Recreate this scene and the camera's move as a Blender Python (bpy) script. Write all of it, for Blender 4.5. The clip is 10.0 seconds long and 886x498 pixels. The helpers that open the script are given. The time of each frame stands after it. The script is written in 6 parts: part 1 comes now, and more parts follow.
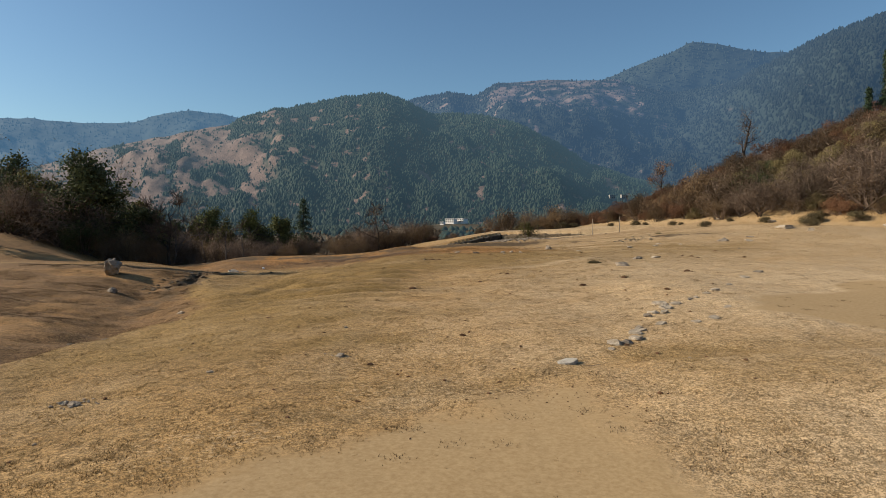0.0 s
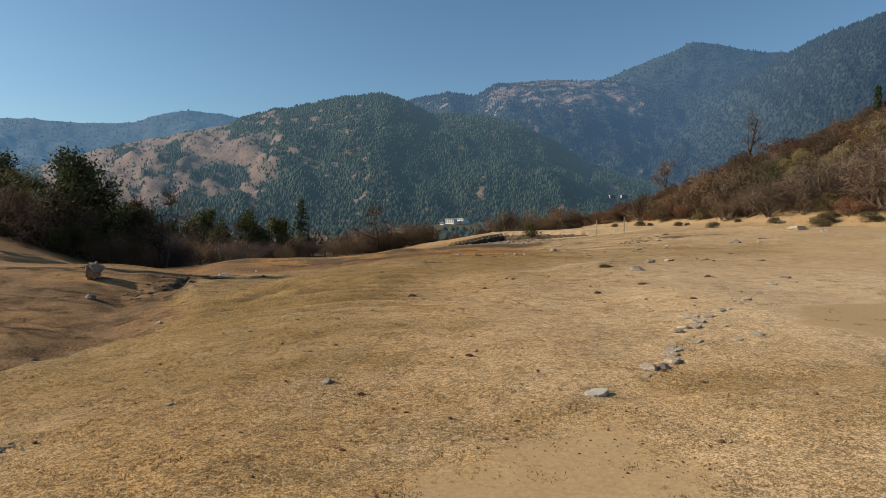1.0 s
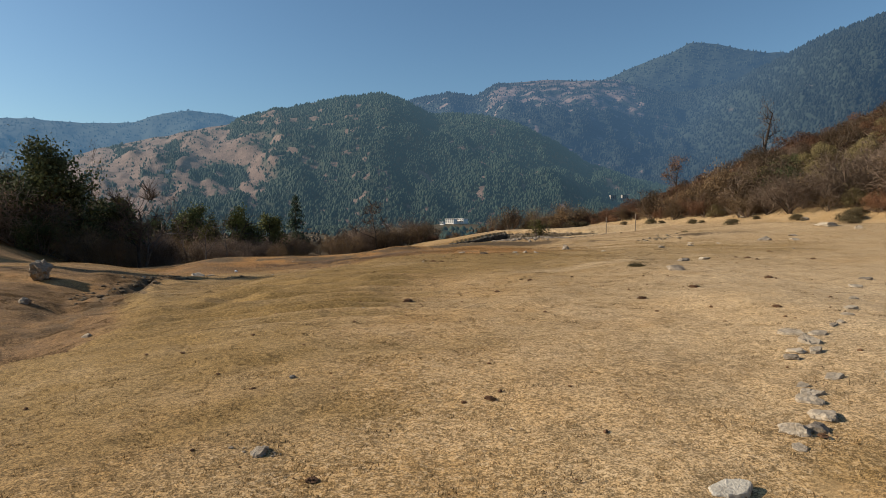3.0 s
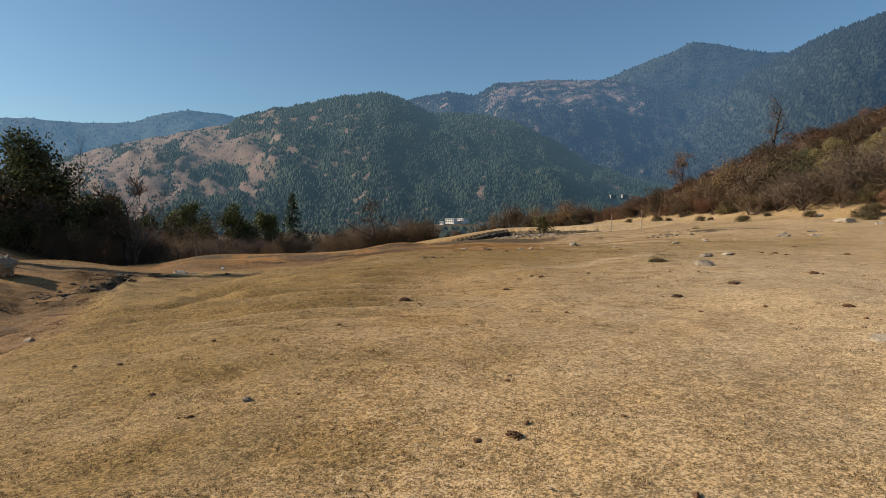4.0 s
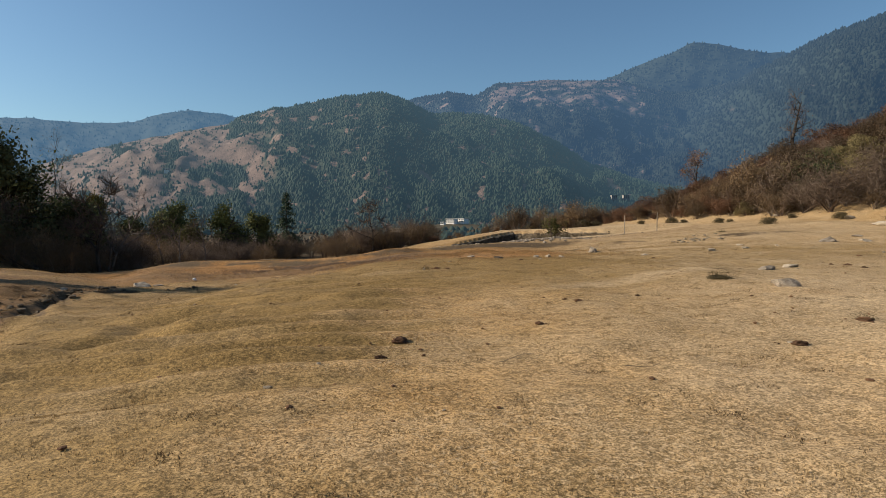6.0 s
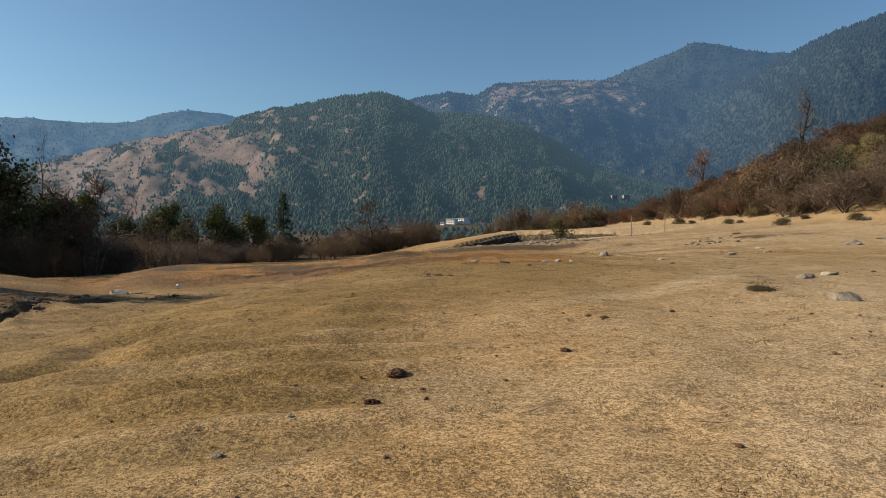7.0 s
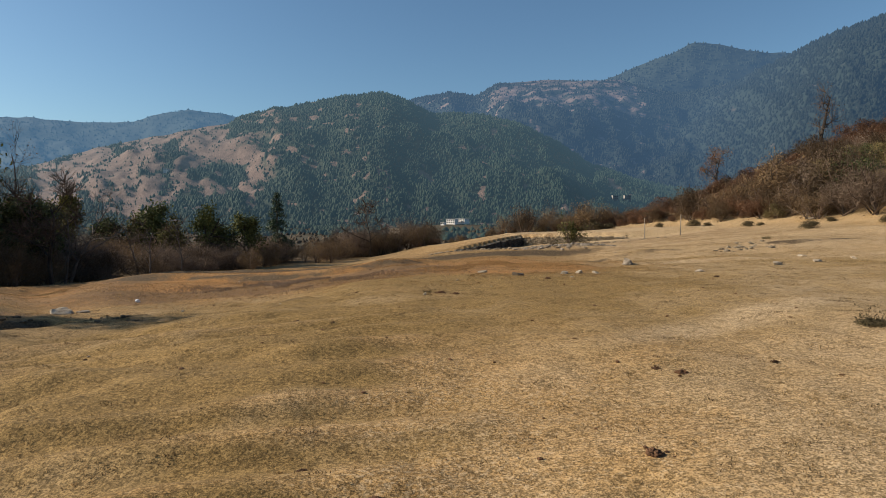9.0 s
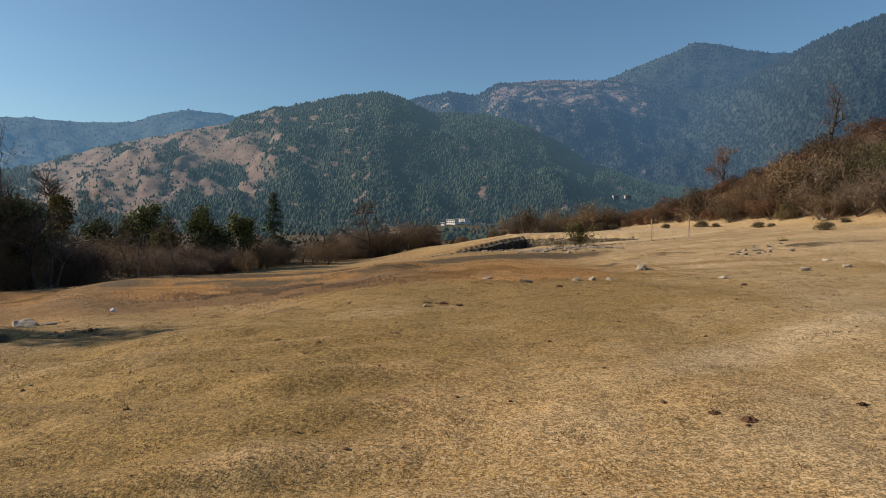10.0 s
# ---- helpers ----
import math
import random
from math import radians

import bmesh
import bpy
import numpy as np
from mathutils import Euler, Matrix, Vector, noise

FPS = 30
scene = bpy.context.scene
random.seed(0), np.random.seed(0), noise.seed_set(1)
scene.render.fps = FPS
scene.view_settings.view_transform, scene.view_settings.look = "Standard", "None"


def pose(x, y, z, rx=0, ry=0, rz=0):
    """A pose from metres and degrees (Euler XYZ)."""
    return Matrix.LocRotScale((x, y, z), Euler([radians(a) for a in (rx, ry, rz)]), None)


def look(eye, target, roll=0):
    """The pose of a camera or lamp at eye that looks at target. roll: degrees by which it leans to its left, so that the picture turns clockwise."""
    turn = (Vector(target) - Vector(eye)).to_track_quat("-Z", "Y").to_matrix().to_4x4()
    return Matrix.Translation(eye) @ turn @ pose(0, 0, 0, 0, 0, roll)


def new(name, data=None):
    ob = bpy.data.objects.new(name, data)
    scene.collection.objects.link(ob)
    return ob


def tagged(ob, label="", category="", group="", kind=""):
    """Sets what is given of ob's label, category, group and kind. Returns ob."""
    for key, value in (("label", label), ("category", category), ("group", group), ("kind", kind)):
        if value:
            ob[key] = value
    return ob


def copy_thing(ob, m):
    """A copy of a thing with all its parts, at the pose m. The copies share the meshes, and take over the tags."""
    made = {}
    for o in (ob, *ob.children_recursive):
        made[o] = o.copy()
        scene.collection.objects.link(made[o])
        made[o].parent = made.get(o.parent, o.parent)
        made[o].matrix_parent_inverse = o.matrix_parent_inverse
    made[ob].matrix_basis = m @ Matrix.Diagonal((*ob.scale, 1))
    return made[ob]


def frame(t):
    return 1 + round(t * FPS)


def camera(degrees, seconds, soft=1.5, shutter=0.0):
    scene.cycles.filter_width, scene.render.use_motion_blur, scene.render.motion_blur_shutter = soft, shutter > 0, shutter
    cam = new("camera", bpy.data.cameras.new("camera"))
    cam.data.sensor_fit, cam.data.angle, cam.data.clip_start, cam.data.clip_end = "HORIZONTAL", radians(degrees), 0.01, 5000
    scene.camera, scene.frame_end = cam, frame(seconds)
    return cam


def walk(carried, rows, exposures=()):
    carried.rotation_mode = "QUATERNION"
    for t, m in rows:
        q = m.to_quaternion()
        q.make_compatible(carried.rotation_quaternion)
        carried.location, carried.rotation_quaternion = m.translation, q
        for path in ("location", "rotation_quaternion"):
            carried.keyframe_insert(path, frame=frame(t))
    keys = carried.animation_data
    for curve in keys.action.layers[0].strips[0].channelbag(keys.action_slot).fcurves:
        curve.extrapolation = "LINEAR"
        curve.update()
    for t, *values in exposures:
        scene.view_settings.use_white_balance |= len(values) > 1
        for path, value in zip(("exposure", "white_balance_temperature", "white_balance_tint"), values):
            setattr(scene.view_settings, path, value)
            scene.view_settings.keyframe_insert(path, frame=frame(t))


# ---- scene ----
# ---- camera and walk ----
cam = camera(72.0, 10.0, 0.7)
EYE, TILT = 2.2, -3.24
ROWS = [
    (0.0, 0.0, 0.0, 0.0, -0.0, 0.0, 0.0),
    (0.5, -0.041, 0.813, 0.075, -0.0, 0.0, -0.0),
    (1.0, -0.065, 1.666, 0.127, -0.005, 0.015, -0.01),
    (1.5, -0.091, 2.557, 0.159, -0.005, 0.024, -0.02),
    (2.0, -0.115, 3.491, 0.149, -0.01, 0.019, -0.02),
    (2.5, -0.134, 4.469, 0.109, -0.01, 0.034, -0.04),
    (4.0, -0.191, 7.548, -0.23, -0.024, 0.029, -0.04),
    (4.5, -0.229, 8.573, -0.152, -0.019, 0.029, -0.06),
    (5.0, -0.276, 9.574, -0.055, -0.015, 0.034, -0.06),
    (5.5, -0.316, 10.561, 0.03, -0.005, 0.044, -0.07),
    (7.0, -0.453, 13.383, 0.282, 0.0, 0.049, -0.1),
    (7.5, -0.486, 14.306, 0.371, 0.005, 0.053, -0.12),
    (8.0, -0.513, 15.199, 0.457, 0.01, 0.058, -0.12),
    (8.5, -0.535, 16.067, 0.54, 0.019, 0.053, -0.14),
    (9.0, -0.547, 16.904, 0.621, 0.029, 0.053, -0.15),
    (9.5, -0.567, 17.719, 0.7, 0.039, 0.044, -0.15),
    (10.0, -0.597, 18.604, 0.782, 0.044, 0.058, -0.16),
]
walk(cam, [(t, pose(0, 0, EYE, TILT, 0, 0) @ pose(x, y, z, 90 + pitch, roll, yaw)) for t, x, y, z, yaw, pitch, roll in ROWS])

# ---- world, sun and exposure ----
SUN_AZ, SUN_EL = radians(-86.0), radians(27.0)      # clockwise from +y, and above the horizon
world = bpy.data.worlds.new("sky")
scene.world = world
world.use_nodes = True
sky_nodes = world.node_tree
sky = sky_nodes.nodes.new("ShaderNodeTexSky")
sky.sky_type, sky.sun_disc = "NISHITA", False
sky.sun_elevation, sky.sun_rotation = SUN_EL, SUN_AZ
sky.altitude, sky.air_density, sky.dust_density, sky.ozone_density = 1800, 1.2, 3.5, 3.0
sky_nodes.nodes["Background"].inputs["Strength"].default_value = 0.088
clear = sky_nodes.nodes.new("ShaderNodeMix")            # the clear cyan-blue of thin mountain air
clear.data_type, clear.blend_type = "RGBA", "MULTIPLY"
clear.inputs["Factor"].default_value, clear.inputs["B"].default_value = 1.0, (0.84, 0.985, 1.0, 1)
sky_nodes.links.new(sky.outputs[0], clear.inputs["A"])
sky_nodes.links.new(clear.outputs["Result"], sky_nodes.nodes["Background"].inputs["Color"])
sun = new("sun", bpy.data.lights.new("sun", "SUN"))
sun.data.energy, sun.data.angle, sun.data.color = 5.0, radians(0.6), (1.0, 0.85, 0.668)
sun.matrix_world = look((math.sin(SUN_AZ) * math.cos(SUN_EL) * 60, math.cos(SUN_AZ) * math.cos(SUN_EL) * 60, math.sin(SUN_EL) * 60), (0, 0, 0))
scene.view_settings.exposure = 0.3


# ---- small tools ----
def sstep(a, b, v):
    k = np.clip((v - a) / (b - a), 0, 1)
    return k * k * (3 - 2 * k)


def lattice(i, j, seed):
    h = (i.astype(np.int64) * 374761393 + j.astype(np.int64) * 668265263 + seed * 974711) & 0x7FFFFFFF
    h = ((h ^ (h >> 13)) * 1274126177) & 0x7FFFFFFF
    return ((h ^ (h >> 16)) & 0xFFFF) / 32767.5 - 1.0


def noise2(x, y, size, seed=0):
    """Smooth value noise in -1..1 with bumps about `size` metres across."""
    x, y = np.asarray(x, float) / size + 57.3, np.asarray(y, float) / size + 91.7
    i, j = np.floor(x), np.floor(y)
    u, v = x - i, y - j
    u, v = u * u * u * (u * (u * 6 - 15) + 10), v * v * v * (v * (v * 6 - 15) + 10)
    a, b = lattice(i, j, seed), lattice(i + 1, j, seed)
    c, d = lattice(i, j + 1, seed), lattice(i + 1, j + 1, seed)
    return (a + (b - a) * u) * (1 - v) + (c + (d - c) * u) * v


def fbm(x, y, size, octaves=4, seed=0, gain=0.5):
    total, amp = 0, 1.0
    for k in range(octaves):
        total = total + amp * noise2(x, y, size / 2 ** k, seed + 17 * k)
        amp *= gain
    return total


def mesh_of(name, verts, faces, material, smooth=False, layers=None):
    """A mesh from arrays: verts N x 3, faces a list of index arrays, each with one row a face."""
    me = bpy.data.meshes.new(name)
    verts = np.asarray(verts, np.float32)
    me.vertices.add(len(verts))
    me.vertices.foreach_set("co", verts.ravel())
    faces = [np.asarray(f, np.int32) for f in faces if len(f)]
    flat = np.concatenate([f.ravel() for f in faces])
    sizes = np.concatenate([np.full(len(f), f.shape[1]) for f in faces])
    me.loops.add(len(flat))
    me.loops.foreach_set("vertex_index", flat)
    me.polygons.add(len(sizes))
    me.polygons.foreach_set("loop_start", np.concatenate([[0], np.cumsum(sizes)[:-1]]).astype(np.int32))
    me.polygons.foreach_set("use_smooth", np.full(len(sizes), smooth))
    me.update(calc_edges=True)
    me.validate()
    for key, values in (layers or {}).items():
        me.attributes.new(key, "FLOAT", "POINT").data.foreach_set("value", np.asarray(values, np.float32).ravel())
    me.materials.append(material)
    return me


class Geo:
    """Gathers vertices and faces."""

    def __init__(self):
        self.v, self.f3, self.f4, self.n = [], [], [], 0

    def add(self, verts, tris=None, quads=None):
        if tris is not None:
            self.f3.append(np.asarray(tris) + self.n)
        if quads is not None:
            self.f4.append(np.asarray(quads) + self.n)
        self.v.append(np.asarray(verts, float))
        self.n += len(verts)

    def tube(self, pts, radii, sides):
        pts, radii = np.asarray(pts, float), np.asarray(radii, float)
        way = np.gradient(pts, axis=0)
        way /= np.linalg.norm(way, axis=1)[:, None] + 1e-9
        ref = np.where(np.abs(way[:, 2:3]) > 0.9, (1.0, 0, 0), (0, 0, 1.0))
        a = np.cross(way, ref)
        a /= np.linalg.norm(a, axis=1)[:, None] + 1e-9
        b = np.cross(way, a)
        ang = np.arange(sides) * 2 * math.pi / sides
        ring = pts[:, None] + radii[:, None, None] * (np.cos(ang)[None, :, None] * a[:, None] + np.sin(ang)[None, :, None] * b[:, None])
        n = len(pts)
        i, j = np.meshgrid(np.arange(n - 1), np.arange(sides), indexing="ij")
        k = (j + 1) % sides
        quads = np.stack([i * sides + j, i * sides + k, (i + 1) * sides + k, (i + 1) * sides + j], -1).reshape(-1, 4)
        self.add(ring.reshape(-1, 3), quads=quads)

    def leaves(self, centres, length, width, rng, up=0.0, droop=0.0, out=None):
        """A bent leaf of two triangles at every centre."""
        n = len(centres)
        if not n:
            return
        d = rng.normal(size=(n, 3))
        d[:, 2] += up
        d /= np.linalg.norm(d, axis=1)[:, None]
        s = np.cross(d, rng.normal(size=(n, 3)) if out is None else out + 0.28 * rng.normal(size=(n, 3)))
        s /= np.linalg.norm(s, axis=1)[:, None] + 1e-9
        size = rng.uniform(0.6, 1.3, (n, 1))
        tip = centres + d * length * size
        tip[:, 2] -= droop * length
        mid = (centres + tip) / 2
        v = np.stack([centres, mid + s * width * size / 2, tip, mid - s * width * size / 2], 1).reshape(-1, 3)
        self.add(v, quads=np.arange(4 * n).reshape(-1, 4))

    def mesh(self, name, material, smooth=False):
        return mesh_of(name, np.concatenate(self.v), [np.concatenate(f) for f in (self.f3, self.f4) if f], material, smooth)


def part(name, me, parent, label=""):
    ob = new(name, me)
    ob.parent = parent
    if label:
        tagged(ob, label)
    return ob


def mass(ob):
    """Marks a part whose pieces are too fine to pick apart."""
    return tagged(ob, kind="stuff")


def thing(name, x, y, z, label, category, group="", turn=0.0, kind=""):
    ob = tagged(new(name), label, category, group, kind)
    ob.matrix_basis = pose(x, y, z, 0, 0, turn)
    return ob


def at(x, y, turn=0.0, size=1.0, sink=0.03):
    return pose(x, y, float(ground_z(x, y)) - sink, 0, 0, turn) @ Matrix.Scale(size, 4)


# ---- materials ----
def surface(name, colours, scale=2.0, fine=30.0, rough=0.9, bump=0.4, depth=0.01, vary="", amount=0.35, thin=0.0, air=None, metal=0.0, plants=0.0):
    """A rough natural surface: colours mixed by noise at two scales, bump, an optional change per island or per object,
    light through thin leaves, and haze painted as emission on a far backdrop."""
    mat = bpy.data.materials.new(name)
    mat.use_nodes = True
    nt = mat.node_tree
    add, link = nt.nodes.new, nt.links.new
    out, bsdf = nt.nodes["Material Output"], nt.nodes["Principled BSDF"]
    geo = add("ShaderNodeNewGeometry")
    coarse, grain = add("ShaderNodeTexNoise"), add("ShaderNodeTexNoise")
    for node, size, detail in ((coarse, scale, 5), (grain, fine, 4)):
        node.inputs["Scale"].default_value, node.inputs["Detail"].default_value = size, detail
        node.inputs["Roughness"].default_value = 0.62
        link(geo.outputs["Position"], node.inputs["Vector"])
    mix = add("ShaderNodeMath")
    mix.operation = "MULTIPLY_ADD"
    mix.inputs[1].default_value = 0.45
    link(grain.outputs[0], mix.inputs[0])
    half = add("ShaderNodeMath")
    half.operation = "MULTIPLY"
    half.inputs[1].default_value = 0.55
    link(coarse.outputs[0], half.inputs[0])
    link(half.outputs[0], mix.inputs[2])
    ramp = add("ShaderNodeValToRGB")
    ramp.color_ramp.elements[0].position, ramp.color_ramp.elements[1].position = 0.34, 0.66
    ramp.color_ramp.elements[0].color, ramp.color_ramp.elements[1].color = (*colours[0], 1), (*colours[-1], 1)
    for k, c in enumerate(colours[1:-1]):
        ramp.color_ramp.elements.new(0.34 + 0.32 * (k + 1) / (len(colours) - 1)).color = (*c, 1)
    link(mix.outputs[0], ramp.inputs[0])
    colour = ramp.outputs[0]
    if vary:
        hsv = add("ShaderNodeHueSaturation")
        span = add("ShaderNodeMapRange")
        span.inputs["To Min"].default_value, span.inputs["To Max"].default_value = 1 - amount, 1 + amount
        if vary == "island":
            link(geo.outputs["Random Per Island"], span.inputs["Value"])
        else:
            link(add("ShaderNodeObjectInfo").outputs["Random"], span.inputs["Value"])
        link(span.outputs[0], hsv.inputs["Value"])
        link(colour, hsv.inputs["Color"])
        colour = hsv.outputs[0]
        if plants:
            tone, each = add("ShaderNodeHueSaturation"), add("ShaderNodeMapRange")
            each.inputs["To Min"].default_value, each.inputs["To Max"].default_value = 1 - plants, 1 + plants
            link(add("ShaderNodeObjectInfo").outputs["Random"], each.inputs["Value"])
            link(each.outputs[0], tone.inputs["Value"])
            link(colour, tone.inputs["Color"])
            colour = tone.outputs[0]
    link(colour, bsdf.inputs["Base Color"])
    bsdf.inputs["Roughness"].default_value, bsdf.inputs["Metallic"].default_value = rough, metal
    bsdf.inputs["Specular IOR Level"].default_value = 0.25
    if bump:
        node = add("ShaderNodeBump")
        node.inputs["Strength"].default_value, node.inputs["Distance"].default_value = bump, depth
        link(grain.outputs[0], node.inputs["Height"])
        link(node.outputs[0], bsdf.inputs["Normal"])
    if thin:
        glow, both = add("ShaderNodeBsdfTranslucent"), add("ShaderNodeMixShader")
        both.inputs[0].default_value = thin
        link(colour, glow.inputs["Color"])
        link(bsdf.outputs[0], both.inputs[1])
        link(glow.outputs[0], both.inputs[2])
        link(both.outputs[0], out.inputs["Surface"])
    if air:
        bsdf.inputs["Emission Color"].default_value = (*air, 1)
        # haze is painted as emission, stronger with distance along y
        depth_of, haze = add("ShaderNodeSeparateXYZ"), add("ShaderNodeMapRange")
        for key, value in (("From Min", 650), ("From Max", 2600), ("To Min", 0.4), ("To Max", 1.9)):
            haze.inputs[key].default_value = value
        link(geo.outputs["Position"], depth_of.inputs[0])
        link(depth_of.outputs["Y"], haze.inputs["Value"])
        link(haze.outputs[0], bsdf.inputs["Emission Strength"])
    return mat


def blend_by(mat, layer, colours, scale, fine, soft=0.12):
    """Lays a second cover over mat's colour where the mesh's own cover layer says so, with a ragged edge."""
    nt = mat.node_tree
    add, link = nt.nodes.new, nt.links.new
    bsdf = nt.nodes["Principled BSDF"]
    old = bsdf.inputs["Base Color"].links[0].from_socket
    attr, geo = add("ShaderNodeAttribute"), add("ShaderNodeNewGeometry")
    attr.attribute_name = layer
    edge, grain = add("ShaderNodeTexNoise"), add("ShaderNodeTexNoise")
    for node, size in ((edge, scale), (grain, fine)):
        node.inputs["Scale"].default_value, node.inputs["Detail"].default_value = size, 5
        node.inputs["Roughness"].default_value = 0.65
        link(geo.outputs["Position"], node.inputs["Vector"])
    total = add("ShaderNodeMath")
    total.operation = "MULTIPLY_ADD"
    total.inputs[1].default_value = 0.9
    link(edge.outputs[0], total.inputs[0])
    link(attr.outputs["Fac"], total.inputs[2])
    span = add("ShaderNodeMapRange")
    span.inputs["From Min"].default_value, span.inputs["From Max"].default_value = 0.95 - soft, 0.95 + soft
    link(total.outputs[0], span.inputs["Value"])
    ramp = add("ShaderNodeValToRGB")
    ramp.color_ramp.elements[0].position, ramp.color_ramp.elements[1].position = 0.35, 0.65
    ramp.color_ramp.elements[0].color, ramp.color_ramp.elements[1].color = (*colours[0], 1), (*colours[1], 1)
    link(grain.outputs[0], ramp.inputs[0])
    mix = add("ShaderNodeMix")
    mix.data_type = "RGBA"
    link(span.outputs[0], mix.inputs["Factor"])
    link(old, mix.inputs["A"])
    link(ramp.outputs[0], mix.inputs["B"])
    link(mix.outputs["Result"], bsdf.inputs["Base Color"])


MEADOW = surface("dry_meadow", [(0.255, 0.150, 0.056), (0.420, 0.263, 0.106), (0.505, 0.340, 0.155)], 1.1, 30, 0.95, 0.45, 0.013)
blend_by(MEADOW, "broad", [(0.240, 0.143, 0.049), (0.378, 0.232, 0.086)], 1.4, 14, 0.40)
blend_by(MEADOW, "mottle", [(0.185, 0.117, 0.045), (0.32, 0.207, 0.083)], 9.0, 26, 0.12)
blend_by(MEADOW, "speck", [(0.370, 0.255, 0.125), (0.446, 0.321, 0.175)], 16.0, 30, 0.05)
turf_nodes = MEADOW.node_tree                      # the tufted relief of the turf, coarser than its grain
tuft_noise, tuft_bump = turf_nodes.nodes.new("ShaderNodeTexNoise"), turf_nodes.nodes.new("ShaderNodeBump")
tuft_noise.inputs["Scale"].default_value, tuft_noise.inputs["Detail"].default_value = 15.0, 5
tuft_bump.inputs["Strength"].default_value, tuft_bump.inputs["Distance"].default_value = 0.9, 0.012
turf_nodes.links.new(turf_nodes.nodes.new("ShaderNodeNewGeometry").outputs["Position"], tuft_noise.inputs["Vector"])
turf_nodes.links.new(tuft_noise.outputs[0], tuft_bump.inputs["Height"])
turf_nodes.links.new(tuft_bump.outputs[0], turf_nodes.nodes["Bump"].inputs["Normal"])
def tufted(mat):
    """Noise multiplied into the colour for the shaded gaps and lit tips of the grass clumps, missing where the soil
    lies naked, and the relief with it.
    """
    nt = mat.node_tree
    add, link = nt.nodes.new, nt.links.new
    bsdf, geo, attr = nt.nodes["Principled BSDF"], add("ShaderNodeNewGeometry"), add("ShaderNodeAttribute")
    attr.attribute_name = "naked"
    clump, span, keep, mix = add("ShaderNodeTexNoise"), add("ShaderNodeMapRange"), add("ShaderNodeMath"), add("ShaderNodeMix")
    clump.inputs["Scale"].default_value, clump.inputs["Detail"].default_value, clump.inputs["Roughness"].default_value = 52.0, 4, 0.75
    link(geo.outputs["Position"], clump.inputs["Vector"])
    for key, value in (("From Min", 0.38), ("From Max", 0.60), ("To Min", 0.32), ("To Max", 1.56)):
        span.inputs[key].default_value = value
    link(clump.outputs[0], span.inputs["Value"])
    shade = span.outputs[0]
    for size, low, high in ((0.55, 0.96, 1.02), (2.2, 0.94, 1.04), (5.0, 0.90, 1.06), (14.0, 0.70, 1.18), (30.0, 0.66, 1.22)):      # worn and ranker patches, paces wide, down to hand-wide painted gap shade
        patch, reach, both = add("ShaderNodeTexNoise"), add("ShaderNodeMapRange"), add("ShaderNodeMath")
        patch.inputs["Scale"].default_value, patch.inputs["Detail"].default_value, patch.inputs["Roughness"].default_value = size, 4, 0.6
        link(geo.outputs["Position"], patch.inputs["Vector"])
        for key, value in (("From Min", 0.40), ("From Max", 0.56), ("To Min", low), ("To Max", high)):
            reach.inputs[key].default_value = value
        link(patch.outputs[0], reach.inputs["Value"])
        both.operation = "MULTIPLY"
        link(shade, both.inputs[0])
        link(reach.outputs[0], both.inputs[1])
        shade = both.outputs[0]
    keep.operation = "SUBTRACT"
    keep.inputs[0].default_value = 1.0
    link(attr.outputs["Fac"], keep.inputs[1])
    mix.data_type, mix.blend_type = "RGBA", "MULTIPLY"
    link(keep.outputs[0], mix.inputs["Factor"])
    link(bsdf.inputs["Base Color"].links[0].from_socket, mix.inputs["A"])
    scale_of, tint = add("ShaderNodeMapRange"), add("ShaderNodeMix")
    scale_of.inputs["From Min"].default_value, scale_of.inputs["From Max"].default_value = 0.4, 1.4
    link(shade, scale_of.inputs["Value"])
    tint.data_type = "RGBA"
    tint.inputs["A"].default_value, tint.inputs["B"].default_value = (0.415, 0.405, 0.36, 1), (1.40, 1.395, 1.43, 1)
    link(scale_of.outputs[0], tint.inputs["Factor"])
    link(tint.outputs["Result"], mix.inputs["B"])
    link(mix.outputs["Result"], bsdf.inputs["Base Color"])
    for node in nt.nodes:
        if node.bl_idname == "ShaderNodeBump":
            size = add("ShaderNodeMath")
            size.operation = "MULTIPLY_ADD"
            size.inputs[1].default_value, size.inputs[2].default_value = 0.50, 0.08
            link(keep.outputs[0], size.inputs[0])
            link(size.outputs[0], node.inputs["Strength"])


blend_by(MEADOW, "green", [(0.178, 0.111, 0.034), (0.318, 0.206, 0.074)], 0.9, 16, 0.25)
blend_by(MEADOW, "rust", [(0.235, 0.112, 0.033), (0.415, 0.222, 0.074)], 0.7, 22, 0.3)
blend_by(MEADOW, "pale", [(0.437, 0.315, 0.173), (0.552, 0.418, 0.252)], 0.8, 20, 0.55)
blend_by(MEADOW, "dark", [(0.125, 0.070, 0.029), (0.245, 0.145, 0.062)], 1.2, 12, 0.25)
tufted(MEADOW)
blend_by(MEADOW, "bare", [(0.321, 0.216, 0.102), (0.414, 0.293, 0.149)], 2.2, 17, 0.3)
blend_by(MEADOW, "scrub", [(0.06, 0.04, 0.02), (0.20, 0.13, 0.06)], 0.8, 6, 0.2)
# dark soil; along terrace and banks this colour also stands for their shade
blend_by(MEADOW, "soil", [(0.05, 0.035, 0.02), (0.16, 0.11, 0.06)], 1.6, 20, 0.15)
blend_by(MEADOW, "bank", [(0.05, 0.035, 0.02), (0.16, 0.11, 0.06)], 1.6, 20, 0.15)
